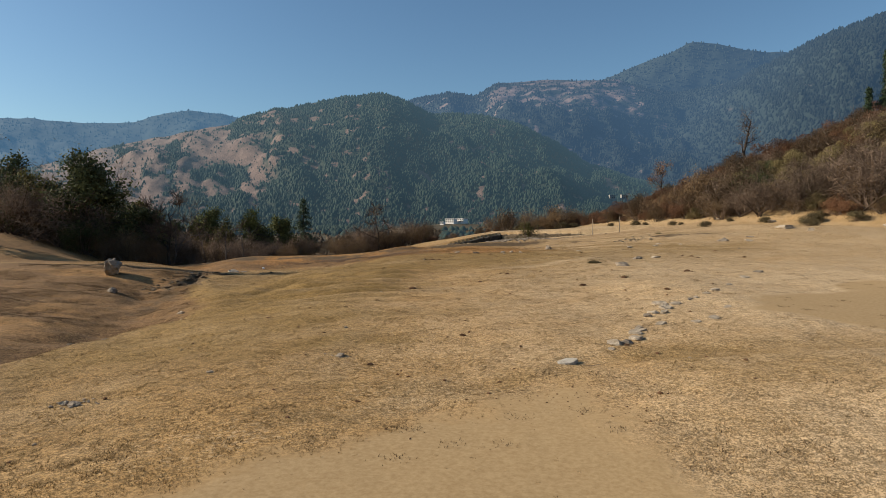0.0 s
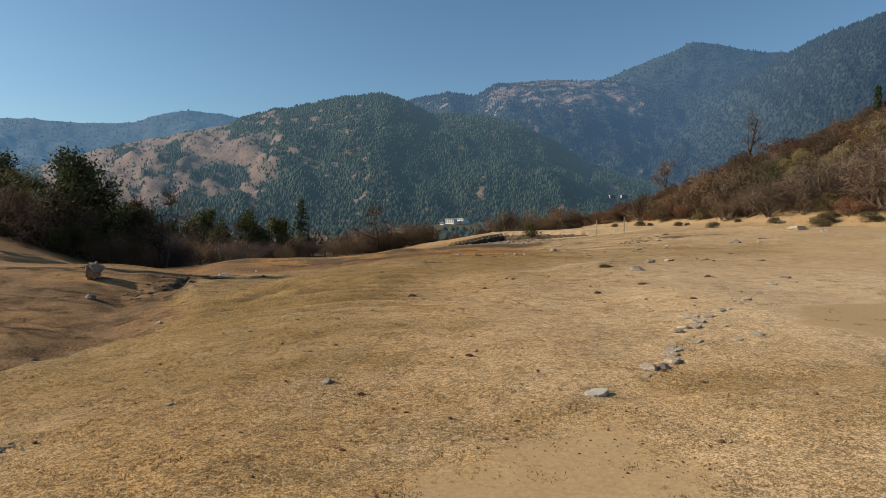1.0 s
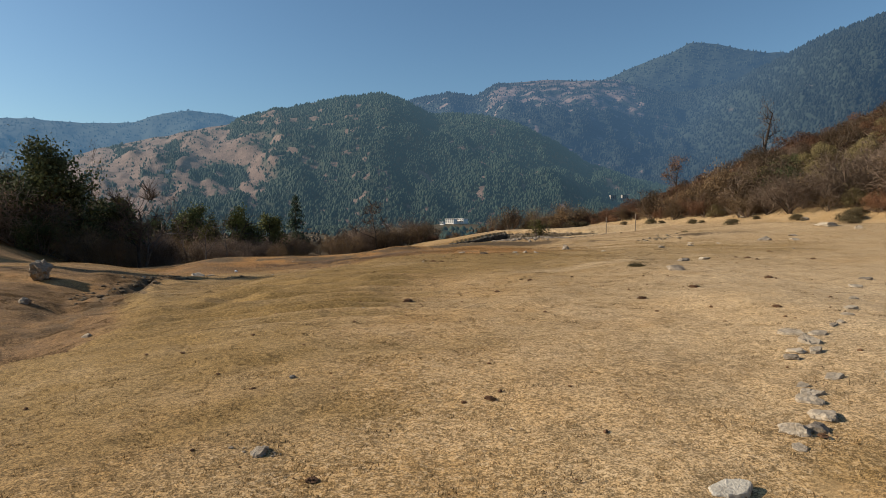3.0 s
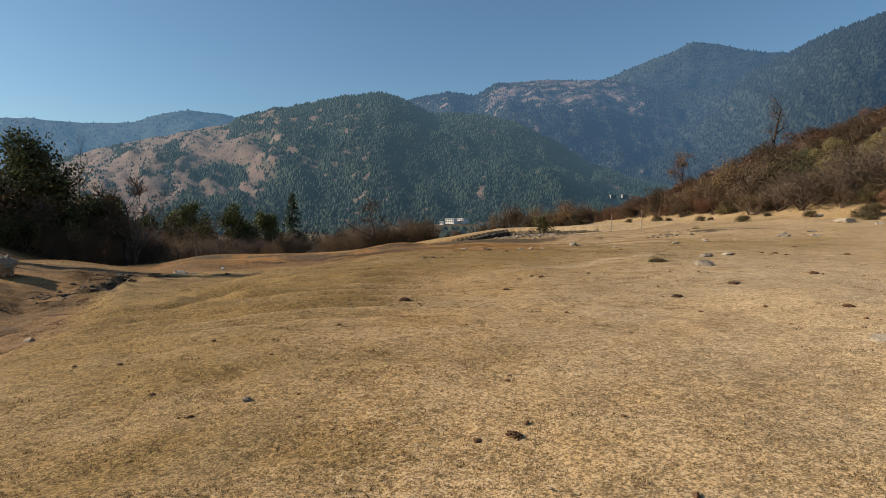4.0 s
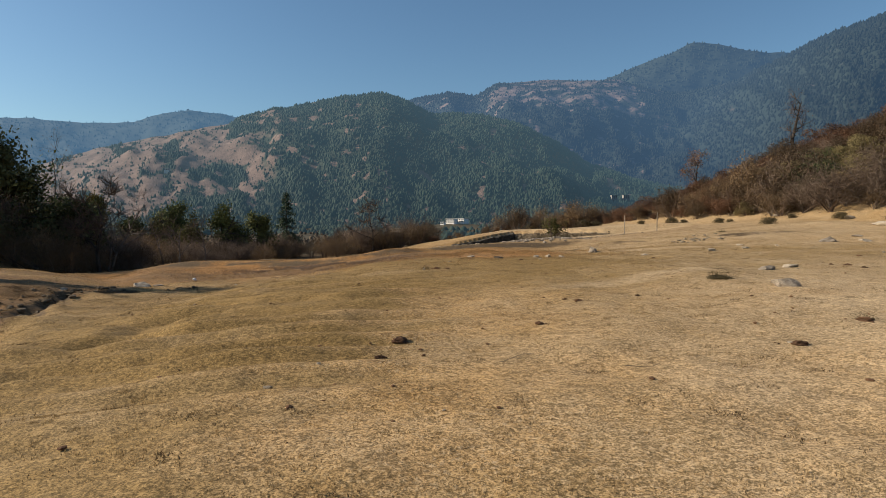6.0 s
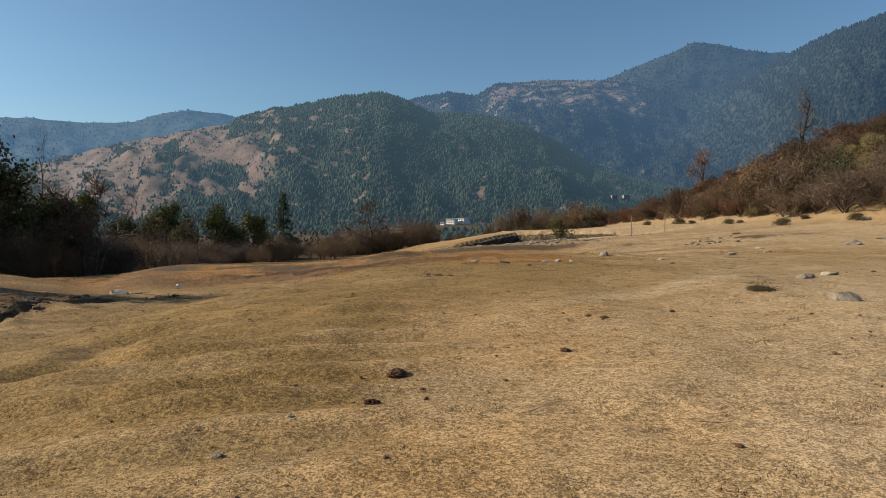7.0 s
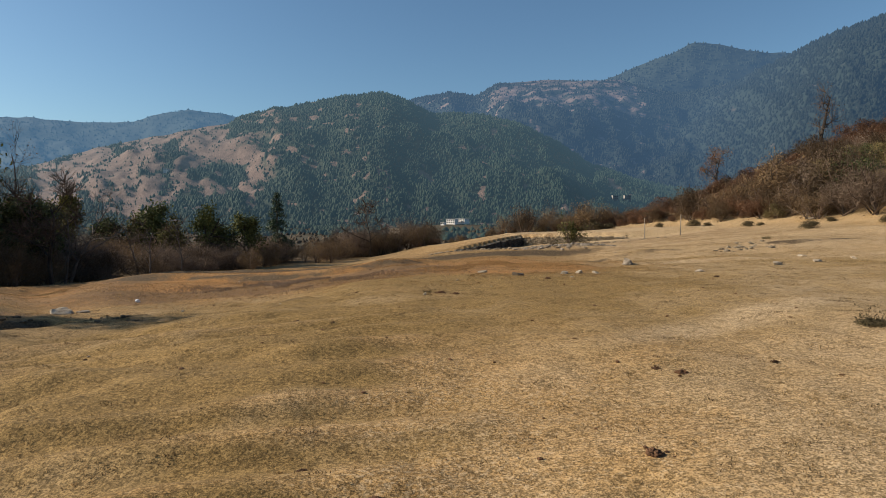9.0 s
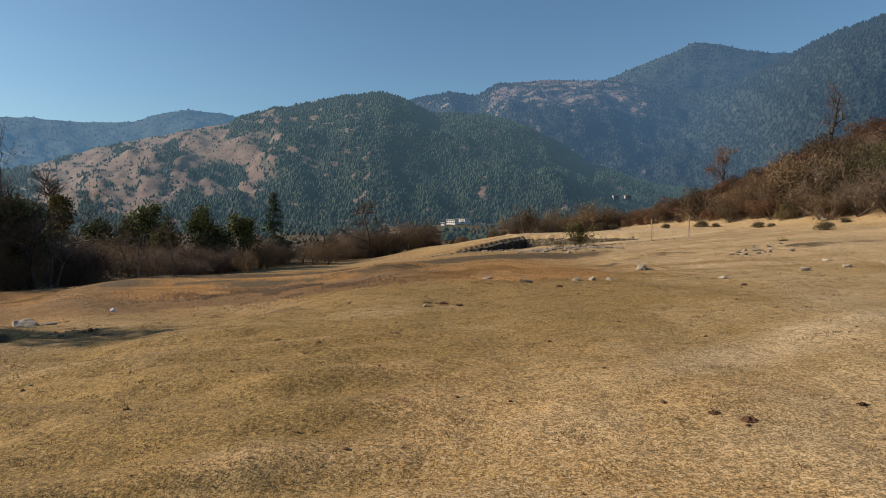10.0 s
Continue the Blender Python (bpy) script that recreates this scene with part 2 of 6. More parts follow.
blend_by(MEADOW, "valley", [(0.035, 0.038, 0.024), (0.11, 0.085, 0.052)], 0.02, 0.15, 0.2)
blend_by(MEADOW, "field", [(0.13, 0.105, 0.07), (0.22, 0.17, 0.115)], 0.02, 0.2, 0.2)
BLADE = surface("dry_grass_blade", [(0.150, 0.096, 0.040), (0.320, 0.223, 0.105), (0.46, 0.338, 0.182)], 0.7, 9, 0.85, 0, 0, "island", 0.58, 0.3)
blend_by(BLADE, "pale", [(0.36, 0.262, 0.145), (0.50, 0.385, 0.240)], 0.8, 9, 0.35)
TALLGRASS = surface("rust_grass_blade", [(0.20, 0.11, 0.045), (0.33, 0.195, 0.08), (0.46, 0.30, 0.135)], 0.7, 9, 0.8, 0, 0, "island", 0.35, 0.3)
ROCK = surface("grey_rock", [(0.10, 0.082, 0.062), (0.23, 0.192, 0.148), (0.40, 0.34, 0.27)], 6, 34, 0.95, 1.0, 0.03, "object", 0.2)
PALE_ROCK = surface("pale_rock", [(0.17, 0.138, 0.098), (0.345, 0.288, 0.214), (0.51, 0.44, 0.345)], 7, 40, 0.95, 1.0, 0.03, "island", 0.25)
SLAB_ROCK = surface("bleached_slab", [(0.28, 0.250, 0.198), (0.42, 0.385, 0.32), (0.54, 0.50, 0.425)], 7, 40, 0.95, 0.8, 0.02)
CLOD = surface("crumbled_earth", [(0.05, 0.037, 0.024), (0.13, 0.098, 0.062), (0.24, 0.185, 0.12)], 5, 30, 0.95, 0.8, 0.02, "island", 0.35)
DUNG = surface("dried_dung", [(0.055, 0.029, 0.015), (0.115, 0.061, 0.032), (0.20, 0.112, 0.06)], 9, 60, 0.95, 0.9, 0.02, "object", 0.35)
BARK = surface("grey_bark", [(0.05, 0.04, 0.035), (0.12, 0.10, 0.085), (0.20, 0.17, 0.15)], 3, 25, 0.95, 0.8, 0.03)
TWIG = surface("brown_twigs", [(0.066, 0.047, 0.034), (0.122, 0.087, 0.064), (0.192, 0.138, 0.103)], 0.8, 8, 0.95, 0, 0, "island", 0.35, plants=0.38)
PALE_TWIG = surface("pale_twigs", [(0.096, 0.074, 0.055), (0.168, 0.133, 0.10)], 0.8, 8, 0.95, 0, 0, "island", 0.3, plants=0.38)
OAK = surface("oak_leaves", [(0.031, 0.041, 0.018), (0.065, 0.078, 0.030), (0.128, 0.133, 0.052)], 0.5, 5, 0.85, 0, 0, "island", 0.45, 0.14)
OAK_OLIVE = surface("olive_leaves", [(0.04, 0.042, 0.013), (0.092, 0.086, 0.026), (0.165, 0.142, 0.045)], 0.5, 5, 0.85, 0, 0, "island", 0.4, 0.2)
DARK_BARK = surface("dark_dead_wood", [(0.02, 0.016, 0.013), (0.05, 0.04, 0.033), (0.09, 0.075, 0.062)], 3, 25, 0.95, 0.8, 0.03)
# lighter copy of the oak leaves, sunlight on the crowns put into the colour
OAK_LIT = surface("lit_oak_leaves", [(0.036, 0.044, 0.015), (0.08, 0.092, 0.029), (0.15, 0.148, 0.048)], 0.5, 5, 0.85, 0, 0, "island", 0.45, 0.15)
SCRUB_LEAF = surface("dark_scrub_leaves", [(0.039, 0.031, 0.015), (0.081, 0.064, 0.031), (0.140, 0.112, 0.056)], 0.5, 5, 0.85, 0, 0, "island", 0.3, 0.1, plants=0.3)
DRY_WALL = surface("beige_wall_stone", [(0.11, 0.088, 0.058), (0.235, 0.19, 0.13), (0.38, 0.315, 0.23)], 3, 20, 0.95, 0.8, 0.03, "island", 0.35)
# dark copy of the wall stone, the face's shade put into its colour
SHADED_WALL = surface("shaded_wall_stone", [(0.02, 0.018, 0.015), (0.06, 0.055, 0.047), (0.13, 0.12, 0.105)], 3, 20, 0.95, 0.8, 0.03, "island", 0.4)
NEEDLE = surface("conifer_needles", [(0.016, 0.032, 0.017), (0.036, 0.062, 0.031), (0.065, 0.098, 0.047)], 0.6, 6, 0.6, 0, 0, "island", 0.4, 0.1)
RUSSET = surface("russet_leaves", [(0.080, 0.039, 0.021), (0.138, 0.070, 0.037), (0.200, 0.110, 0.060)], 0.4, 5, 0.8, 0, 0, "island", 0.14, 0.24, plants=0.5)
BROWN_LEAF = surface("brown_leaves", [(0.075, 0.047, 0.025), (0.130, 0.085, 0.044), (0.190, 0.130, 0.070)], 0.4, 5, 0.8, 0, 0, "island", 0.14, 0.24, plants=0.5)
OLIVE_LEAF = surface("dry_olive_leaves", [(0.070, 0.056, 0.025), (0.135, 0.107, 0.048), (0.215, 0.170, 0.080)], 0.4, 5, 0.8, 0, 0, "island", 0.14, 0.24, plants=0.5)
GREY_LEAF = surface("grey_dry_leaves", [(0.078, 0.055, 0.040), (0.147, 0.106, 0.077), (0.24, 0.18, 0.132)], 0.4, 5, 0.85, 0, 0, "island", 0.14, 0.24, plants=0.5)
POST = surface("weathered_post", [(0.16, 0.13, 0.10), (0.32, 0.27, 0.21)], 4, 40, 0.9, 0.6, 0.01)
WHITE = surface("white_plaster", [(0.62, 0.60, 0.56), (0.80, 0.78, 0.74)], 0.3, 3, 0.9, 0.1, 0.02)
ROOF = surface("faded_roof_sheet", [(0.35, 0.34, 0.33), (0.55, 0.53, 0.50)], 0.4, 3, 0.7, 0.1, 0.02)
GREY_PLASTER = surface("weathered_plaster", [(0.26, 0.25, 0.24), (0.38, 0.36, 0.34)], 0.3, 3, 0.9, 0.1, 0.02)
GLASS = surface("dark_window_glass", [(0.015, 0.02, 0.025), (0.03, 0.04, 0.05)], 1, 5, 0.12, 0, 0)
LITTER = surface("white_plastic", [(0.74, 0.74, 0.72), (0.85, 0.85, 0.84)], 8, 40, 0.45, 0.3, 0.01)
# haze colours that the far slopes and forests emit
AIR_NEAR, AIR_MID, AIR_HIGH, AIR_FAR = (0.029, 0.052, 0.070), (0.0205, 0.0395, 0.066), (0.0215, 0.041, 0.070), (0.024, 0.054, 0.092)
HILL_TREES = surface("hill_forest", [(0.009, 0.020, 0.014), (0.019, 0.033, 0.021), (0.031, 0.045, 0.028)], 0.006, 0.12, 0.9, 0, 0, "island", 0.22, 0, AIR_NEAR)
VALLEY_SCRUB = surface("valley_scrub", [(0.03, 0.026, 0.018), (0.07, 0.052, 0.034), (0.12, 0.088, 0.058)], 0.02, 0.2, 0.9, 0, 0, "island", 0.4)
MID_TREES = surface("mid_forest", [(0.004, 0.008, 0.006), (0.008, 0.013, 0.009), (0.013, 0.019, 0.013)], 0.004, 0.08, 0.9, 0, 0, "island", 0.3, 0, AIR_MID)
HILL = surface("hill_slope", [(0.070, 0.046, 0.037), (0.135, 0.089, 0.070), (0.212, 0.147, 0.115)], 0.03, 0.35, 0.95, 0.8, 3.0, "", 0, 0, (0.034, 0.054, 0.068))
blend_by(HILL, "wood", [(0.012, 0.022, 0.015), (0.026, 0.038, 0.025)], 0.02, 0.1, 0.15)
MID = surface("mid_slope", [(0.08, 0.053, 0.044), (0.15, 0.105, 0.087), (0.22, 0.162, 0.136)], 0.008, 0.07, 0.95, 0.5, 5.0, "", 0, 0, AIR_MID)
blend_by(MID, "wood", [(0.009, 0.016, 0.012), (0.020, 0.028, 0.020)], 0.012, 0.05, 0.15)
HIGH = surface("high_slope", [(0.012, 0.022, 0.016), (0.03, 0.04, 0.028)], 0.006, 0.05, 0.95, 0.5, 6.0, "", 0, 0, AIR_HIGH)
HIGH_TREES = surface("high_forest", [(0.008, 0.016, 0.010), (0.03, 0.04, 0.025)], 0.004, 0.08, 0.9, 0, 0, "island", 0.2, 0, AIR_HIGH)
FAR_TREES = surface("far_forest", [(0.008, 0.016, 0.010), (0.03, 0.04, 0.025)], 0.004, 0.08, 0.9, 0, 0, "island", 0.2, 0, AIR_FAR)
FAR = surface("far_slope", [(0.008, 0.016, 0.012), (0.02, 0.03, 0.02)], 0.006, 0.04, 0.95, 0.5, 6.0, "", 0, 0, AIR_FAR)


# ---- the ground ----
def near_line(x, y, pts):
    """Distance to a bent line, and how far along it (in pieces) the nearest place lies."""
    best, where = np.full(np.shape(x), 1e9), np.zeros(np.shape(x))
    for k, ((ax, ay), (bx, by)) in enumerate(zip(pts, pts[1:])):
        dx, dy = bx - ax, by - ay
        s = np.clip(((x - ax) * dx + (y - ay) * dy) / (dx * dx + dy * dy), 0, 1)
        d = np.hypot(x - ax - s * dx, y - ay - s * dy)
        where = np.where(d < best, k + s, where)
        best = np.minimum(best, d)
    return best, where


GULLY = [(-13.0, 4.0), (-10.8, 12.0), (-10.0, 17.0), (-10.6, 21.0), (-11.8, 27.5), (-12.7, 31.3), (-11.6, 33.2), (-8.8, 33.9), (-5.0, 34.4)]
SHOULDER = [(-10.0, 8.0), (-8.8, 12.5), (-8.1, 15.3), (-7.4, 17.0), (-7.0, 18.6), (-8.0, 21.5), (-9.6, 25.0), (-11.4, 29.0)]
# shallow furrows and cattle treads across the grass: line, depth, half-width
FURROWS = (([(-8.0, 18.2), (-6.2, 19.2), (-5.2, 19.7), (-3.6, 19.8), (-2.2, 20.1)], 0.11, 0.34), ([(-3.8, 11.2), (-2.8, 11.9), (-2.2, 12.25), (-0.9, 12.45)], 0.05, 0.35),
           ([(-7.6, 20.4), (-5.1, 20.5), (-3.6, 20.7), (-2.0, 21.1)], 0.13, 0.45), ([(-6.6, 16.9), (-5.3, 16.85), (-4.4, 16.5)], 0.06, 0.35),
           ([(-7.4, 22.0), (-6.5, 23.2), (-6.8, 24.9), (-5.6, 25.8), (-4.6, 26.4), (-2.6, 26.9)], 0.18, 0.6), ([(-5.8, 24.6), (-4.1, 24.9), (-3.2, 25.3), (-1.8, 25.8)], 0.09, 0.4),
           ([(-8.2, 27.8), (-6.1, 27.4), (-4.8, 27.9), (-2.4, 28.6)], 0.10, 0.5), ([(1.2, 9.2), (2.6, 10.0), (4.6, 10.4), (7.4, 10.4)], 0.05, 0.4),
           ([(-9.2, 30.6), (-6.4, 30.2), (-3.0, 31.4)], 0.09, 0.5), ([(-3.4, 14.2), (-1.8, 15.3), (0.4, 15.6)], 0.05, 0.4))
FOOT_Y, FOOT_X = [-50, 20, 46, 57, 65, 72, 82, 92, 98, 120], [72, 62, 47.5, 36.5, 29.5, 27.5, 24, 20.5, 18, 11]


SAND_Y, SAND_IN = [46, 54, 60, 65, 69, 72, 78], [0.5, 1, 3.5, 6.5, 5.5, 3.5, 1]        # how far open sand reaches up from the hill's foot
WALL_X, WALL_Y = [0.6, 7.5, 17.0], [73.0, 79.8, 75.5]


def hill_in(x, y):
    """How far inside the foot of the bushy hillside a place lies."""
    return x - np.interp(y, FOOT_Y, FOOT_X)


def terrace_y(x):
    return 52.5 + 0.12 * x + 1.6 * np.sin(x * 0.16 + 0.6)


def treads(x, y):
    """Cattle treads on the falling side of the meadow, a pace apart."""
    wave = np.sin((y - 0.25 * x) * 4.6 + 2.4 * noise2(x, y, 3.5, 45))
    return wave * sstep(0.5, -2.5, x) * sstep(16, 19, y) * sstep(34, 28, y) * sstep(-10.5, -8.5, x) * sstep(-0.7, 0.1, noise2(x, y, 4.0, 46))


def ground_z(x, y):
    x, y = np.asarray(x, float), np.asarray(y, float)
    near = -0.36 - 0.52 * sstep(-2.0, -9.5, x) + 0.38 * sstep(-1.0, 9.5, x) + 0.006 * np.clip(x, 0, 30)
    near = near + 0.62 * sstep(-10.5, -22, x) * sstep(8, 22, y) - 0.1 * sstep(24, 34, y)
    far = -0.95 - (0.05 - 0.028 * sstep(-12, 0, x) * sstep(58, 62, y)) * (np.minimum(y, 140) - 60) + 0.1 * np.clip(x - 7, 0, 22) + 0.04 * np.clip(x - 5, -50, 0) * (1 - 0.7 * sstep(70, 105, y))
    far = far + 3.3 * np.exp(-(np.clip(x + 45, 0, None) / 11) ** 2 - ((y - 52) / 17) ** 2) - 0.35 * np.exp(-((x + 25) / 7) ** 2 - ((y - 58) / 9) ** 2)
    z = near + (far - near) * sstep(26, 64, y) - 0.28 * np.exp(-((y - 47) / 8) ** 2) * sstep(2, 7, x)
    # towards the grove the far meadow tilts down
    z = z - 0.95 * sstep(4, -13, x) * sstep(45, 62, y) * sstep(140, 112, y) * sstep(-34, -24, x)
    z = z - 0.3 * sstep(-1.0, -6.5, x) * sstep(31, 38, y) * sstep(60, 49, y)
    # the hollow under the grove, behind a flat bank
    z = z - 0.45 * sstep(38.5, 44.5, y + 0.35 * (x + 18)) * sstep(61, 48, y) * sstep(-14, -20, x) * sstep(-36, -27, x)
    # the rise on which the grove stands
    z = z + 1.5 * sstep(-24.5, -35, x) * np.exp(-((y - 47) / 9) ** 2)
    d, along = near_line(x, y, [(-11.2, 33.0), (-14.4, 37.6), (-17.5, 42.0), (-20.5, 46.5)])
    z = z - 0.32 * np.exp(-(d / 1.6) ** 2) * sstep(0.1, 0.9, along)
    # a gravelly mound
    z = z + 0.36 * np.exp(-((x - 7.6) / 2.8) ** 2 - ((y - 57.2) / 1.3) ** 2)
    # a low terrace across the middle, higher ground behind it
    ty = terrace_y(x)
    z = z + (0.32 * sstep(ty - 0.5, ty + 0.4, y) - 0.32 * sstep(ty + 0.6, ty + 16, y)) * sstep(-24, -18, x) * sstep(13, 9, x)
    # a second, lower bank in the rusty hollow
    by = 46.5 + 0.2 * x + 1.2 * np.sin(x * 0.3)
    z = z + (0.28 * sstep(by - 0.4, by + 0.3, y) - 0.28 * sstep(by + 0.3, by + 7, y)) * sstep(-18, -14, x) * sstep(0, -3, x)
    # the ground behind the enclosure walls stands higher
    wy = np.interp(x, WALL_X, WALL_Y)
    z = z + np.interp(x, [-4, 0.6, 7.5, 17, 22, 30], [0, 0.3, 1.2, 0.6, 0.5, 0]) * sstep(wy - 0.1, wy + 0.4, y) * sstep(wy + 34, wy + 14, y)
    # the meadow breaks off along a rounded shoulder above the gully
    d, along = near_line(x, y, SHOULDER)
    left = np.where(x < np.interp(y, [p[1] for p in SHOULDER], [p[0] for p in SHOULDER]), d, -d) + 0.25 * noise2(x, y, 1.4, 14)
    z = z + sstep(7, 11, y) * sstep(31, 27, y) * (0.05 * np.exp(-(left / 0.7) ** 2) - (0.42 - 0.16 * sstep(16, 22, y)) * sstep(0.0, 1.2 + 1.6 * sstep(15, 21, y), left))
    for line, deep, half in FURROWS:
        d, along = near_line(x, y, line)
        d = d + 0.3 * half * noise2(x, y, 0.8, 15)
        z = z - 0.75 * deep * (np.exp(-(d / half) ** 2) - 0.45 * np.exp(-(d / half - 1.5) ** 2)) * sstep(0, 0.6, along) * sstep(len(line) - 1, len(line) - 1.7, along)
    d, along = near_line(x, y, LOW_BANK)
    north = y - np.interp(x, [p[0] for p in LOW_BANK], [p[1] for p in LOW_BANK]) + 0.3 * noise2(x, y, 1.5, 57)
    z = z + (0.17 * sstep(-0.25, 0.2, north) - 0.17 * sstep(0.3, 9.0, north)) * sstep(7.0, 10.5, x) * sstep(24.0, 19.0, x)
    # gully with a cut bank
    d, along = near_line(x, y, GULLY)
    d = d + 0.25 * noise2(x, y, 1.6, 5) + 0.22 * noise2(x, y, 0.6, 7)
    z = z - (0.24 - 0.18 * sstep(2.5, 4.0, along)) * np.exp(-(d / 1.5) ** 2) * sstep(0, 1.2, along) * sstep(8, 6.8, along)
    cut = sstep(3.7, 4.3, along) * sstep(6.7, 5.9, along)
    z = z - 0.25 * cut * sstep(0.5, 0.3, d) + 0.11 * fbm(x, y, 0.9, 2, 6) * np.exp(-(d / 1.1) ** 2) * sstep(2.0, 3.5, along)
    # the bushy hillside
    inside = np.maximum(hill_in(x, y) + 1.2 * noise2(x, y, 9, 8), 0)
    rise = 0.49 * (inside - 4.0 * (1 - np.exp(-inside / 4.0))) - 0.0016 * np.minimum(inside, 70) ** 2
    z = z + (np.minimum(rise, 45 + 0.1 * rise)) * sstep(112, 85, y)
    # roll of the turf
    z = z + 0.10 * noise2(x, y, 7, 1) + 0.06 * noise2(x, y, 2.6, 2) * sstep(150, 40, y) + (0.026 * noise2(x, y, 1.1, 3) + 0.006 * noise2(x, y, 0.5, 13)) * sstep(90, 40, y) * (1 - 0.8 * np.clip(bare_ground(x, y), 0, 1))
    z = z + 0.03 * np.sin((x * 0.35 + y) * 2.4 + 1.5 * noise2(x, y, 5, 4)) * sstep(-1.5, -5, x) * sstep(12, 17, y) * sstep(34, 28, y)
    z = z + 0.075 * treads(x, y) + 0.022 * noise2(x / 3.0, y - 0.2 * x, 0.7, 67) * sstep(13, 18, y) * sstep(44, 36, y) * sstep(12, 4, x)
    # trampled, lumpy turf in the basin beyond the shoulder
    z = z + (0.07 * fbm(x / 1.7, y, 1.3, 3, 47) + 0.03 * np.sin(y * 3.1 + 0.6 * x + 2.0 * noise2(x, y, 3.0, 48))) * sstep(0.4, 2.0, left) * sstep(-24, -19, x) * sstep(10, 13, y) * sstep(40, 33, y)
    # the meadow ends and the land drops to the valley
    edge_y = 127 - 30 * sstep(-12, 2, x) + 0.10 * np.clip(x, -60, 80) - 42 * sstep(-14, -34, x) + 4 * noise2(x, y, 20, 9)
    drop = sstep(0, 90, y - edge_y)
    side = sstep(-62, -140, x)
    fall = 1 - (1 - drop) * (1 - side)
    return z * (1 - fall) + (-14 + 2.5 * noise2(x, y, 90, 11) + 1.2 * noise2(x, y, 30, 12) + 6.0 * np.exp(-((x - 14) / 45) ** 2 - ((y - 780) / 60) ** 2)) * fall


def pale_cover(x, y):
    """How far the turf is bleached: most on the higher side, towards the hill."""
    return (0.62 - 0.17 * sstep(26, 18, y) - 0.3 * sstep(98, 108, y)) * sstep(2, 10, x) - 0.45 * sstep(1.3, 0.5, np.hypot((x - 5.6) / 3.2, (y - 9.9) / 2.4)) * (1 - 0.5 * sstep(48, 70, y) * sstep(30, 16, x)) + (0.2 * sstep(0, 3, x) + 0.34 * sstep(-3, 2, x)) * sstep(30, 17, y) + 0.5 * sstep(1.3, 0.3, np.hypot((x - 5.2) / 3.6, (y - 28.6 - 0.6 * (x - 5.2)) / 0.9)) + 0.16 * sstep(60, 80, y) * sstep(140, 120, y) * sstep(0, 12, x)


def bare_ground(x, y):
    """Two trodden sandy patches with frayed edges."""
    fray = 0.30 * fbm(x, y, 0.9, 4, 61) + 0.45 * noise2(x, y, 2.2, 62)
    a = np.maximum((y - 5.55 - 0.66 * (x + 3.1)) * 0.83, (x - 2.35) * 0.9)
    a = np.maximum(a, (2.2 - y + 0.2 * x) * 0.6) + fray
    b = np.maximum.reduce([(y - 14.2 - 0.80 * (x - 7.5)) * 0.78, (13.5 - 1.3 * (x - 7.6) - y) * 0.61, np.hypot(x - 11, y - 14) - 6.0]) + 1.3 * fray
    return 0.92 * sstep(0.6, -0.5, a) + sstep(0.5, -0.5, b)


LOW_BANK = [(6.2, 46.0), (9.0, 49.5), (11.5, 51.2), (14.7, 50.6), (18.5, 50.3), (23.0, 52.0)]


def olive_band(x, y):
    """Where the turf across the middle stays greener, in long streaks."""
    return sstep(1.25, 0.55, np.hypot((x - 9) / 13, (y - 41.5) / 10.5)) * (0.62 + 0.55 * noise2(x / 4.5, y, 1.5, 55) + 0.25 * noise2(x / 2.5, y, 0.6, 56))


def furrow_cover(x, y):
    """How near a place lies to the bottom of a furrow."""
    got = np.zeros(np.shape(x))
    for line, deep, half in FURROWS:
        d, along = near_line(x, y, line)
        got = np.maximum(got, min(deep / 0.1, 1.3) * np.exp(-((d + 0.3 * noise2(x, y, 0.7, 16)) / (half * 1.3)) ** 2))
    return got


# spots where the grass grows darker and ranker: place, half-widths, how much
RANKER = ((6.2, 10.2, 2.2, 1.5, 0.28), (-0.45, 8.9, 0.35, 0.45, 0.5), (0.7, 8.6, 0.6, 0.4, 0.4), (-1.7, 7.7, 0.5, 0.25, 0.5), (4.1, 9.4, 0.55, 0.4, 0.55), (2.95, 8.4, 0.35, 0.2, 0.45), (5.9, 9.2, 1.3, 0.5, 0.3), (3.2, 12.2, 0.5, 0.35, 0.4),
          (-8.2, 18.4, 1.2, 0.5, 0.5), (-12.5, 21.5, 1.6, 0.5, 0.6), (-11.0, 18.4, 1.5, 0.5, 0.6), (-15.5, 23.5, 2.0, 0.6, 0.55), (-10.6, 24.0, 1.2, 0.6, 0.5), (-14.0, 27.0, 1.8, 0.6, 0.5), (-17.5, 27.0, 2.0, 0.7, 0.5), (-12.8, 15.6, 1.8, 0.5, 0.5), (-6.6, 15.8, 0.8, 0.4, 0.4), (-6.9, 21.4, 1.4, 0.4, 0.4), (2.4, 24.9, 1.0, 0.8, 0.3), (4.5, 27.0, 1.6, 0.9, 0.3), (-4.4, 23.6, 1.4, 0.6, 0.3))


def lines(*spans):
    got = [np.arange(a, b, s) for a, b, s in spans]
    return np.concatenate(got)


gx = np.concatenate([-np.geomspace(4800, 64, 26), lines((-60, -20, 0.8), (-20, -9, 0.2), (-9, 10, 0.09), (10, 18, 0.2), (18, 70, 0.75)), np.geomspace(72, 4800, 26)])
gy = np.concatenate([-np.geomspace(900, 6, 12), lines((-2, 4, 1.0), (4, 32, 0.09), (32, 44, 0.2), (44, 135, 0.5)), np.geomspace(136, 4700, 40)])
GX, GY = np.meshgrid(gx, gy)
GZ = ground_z(GX, GY)
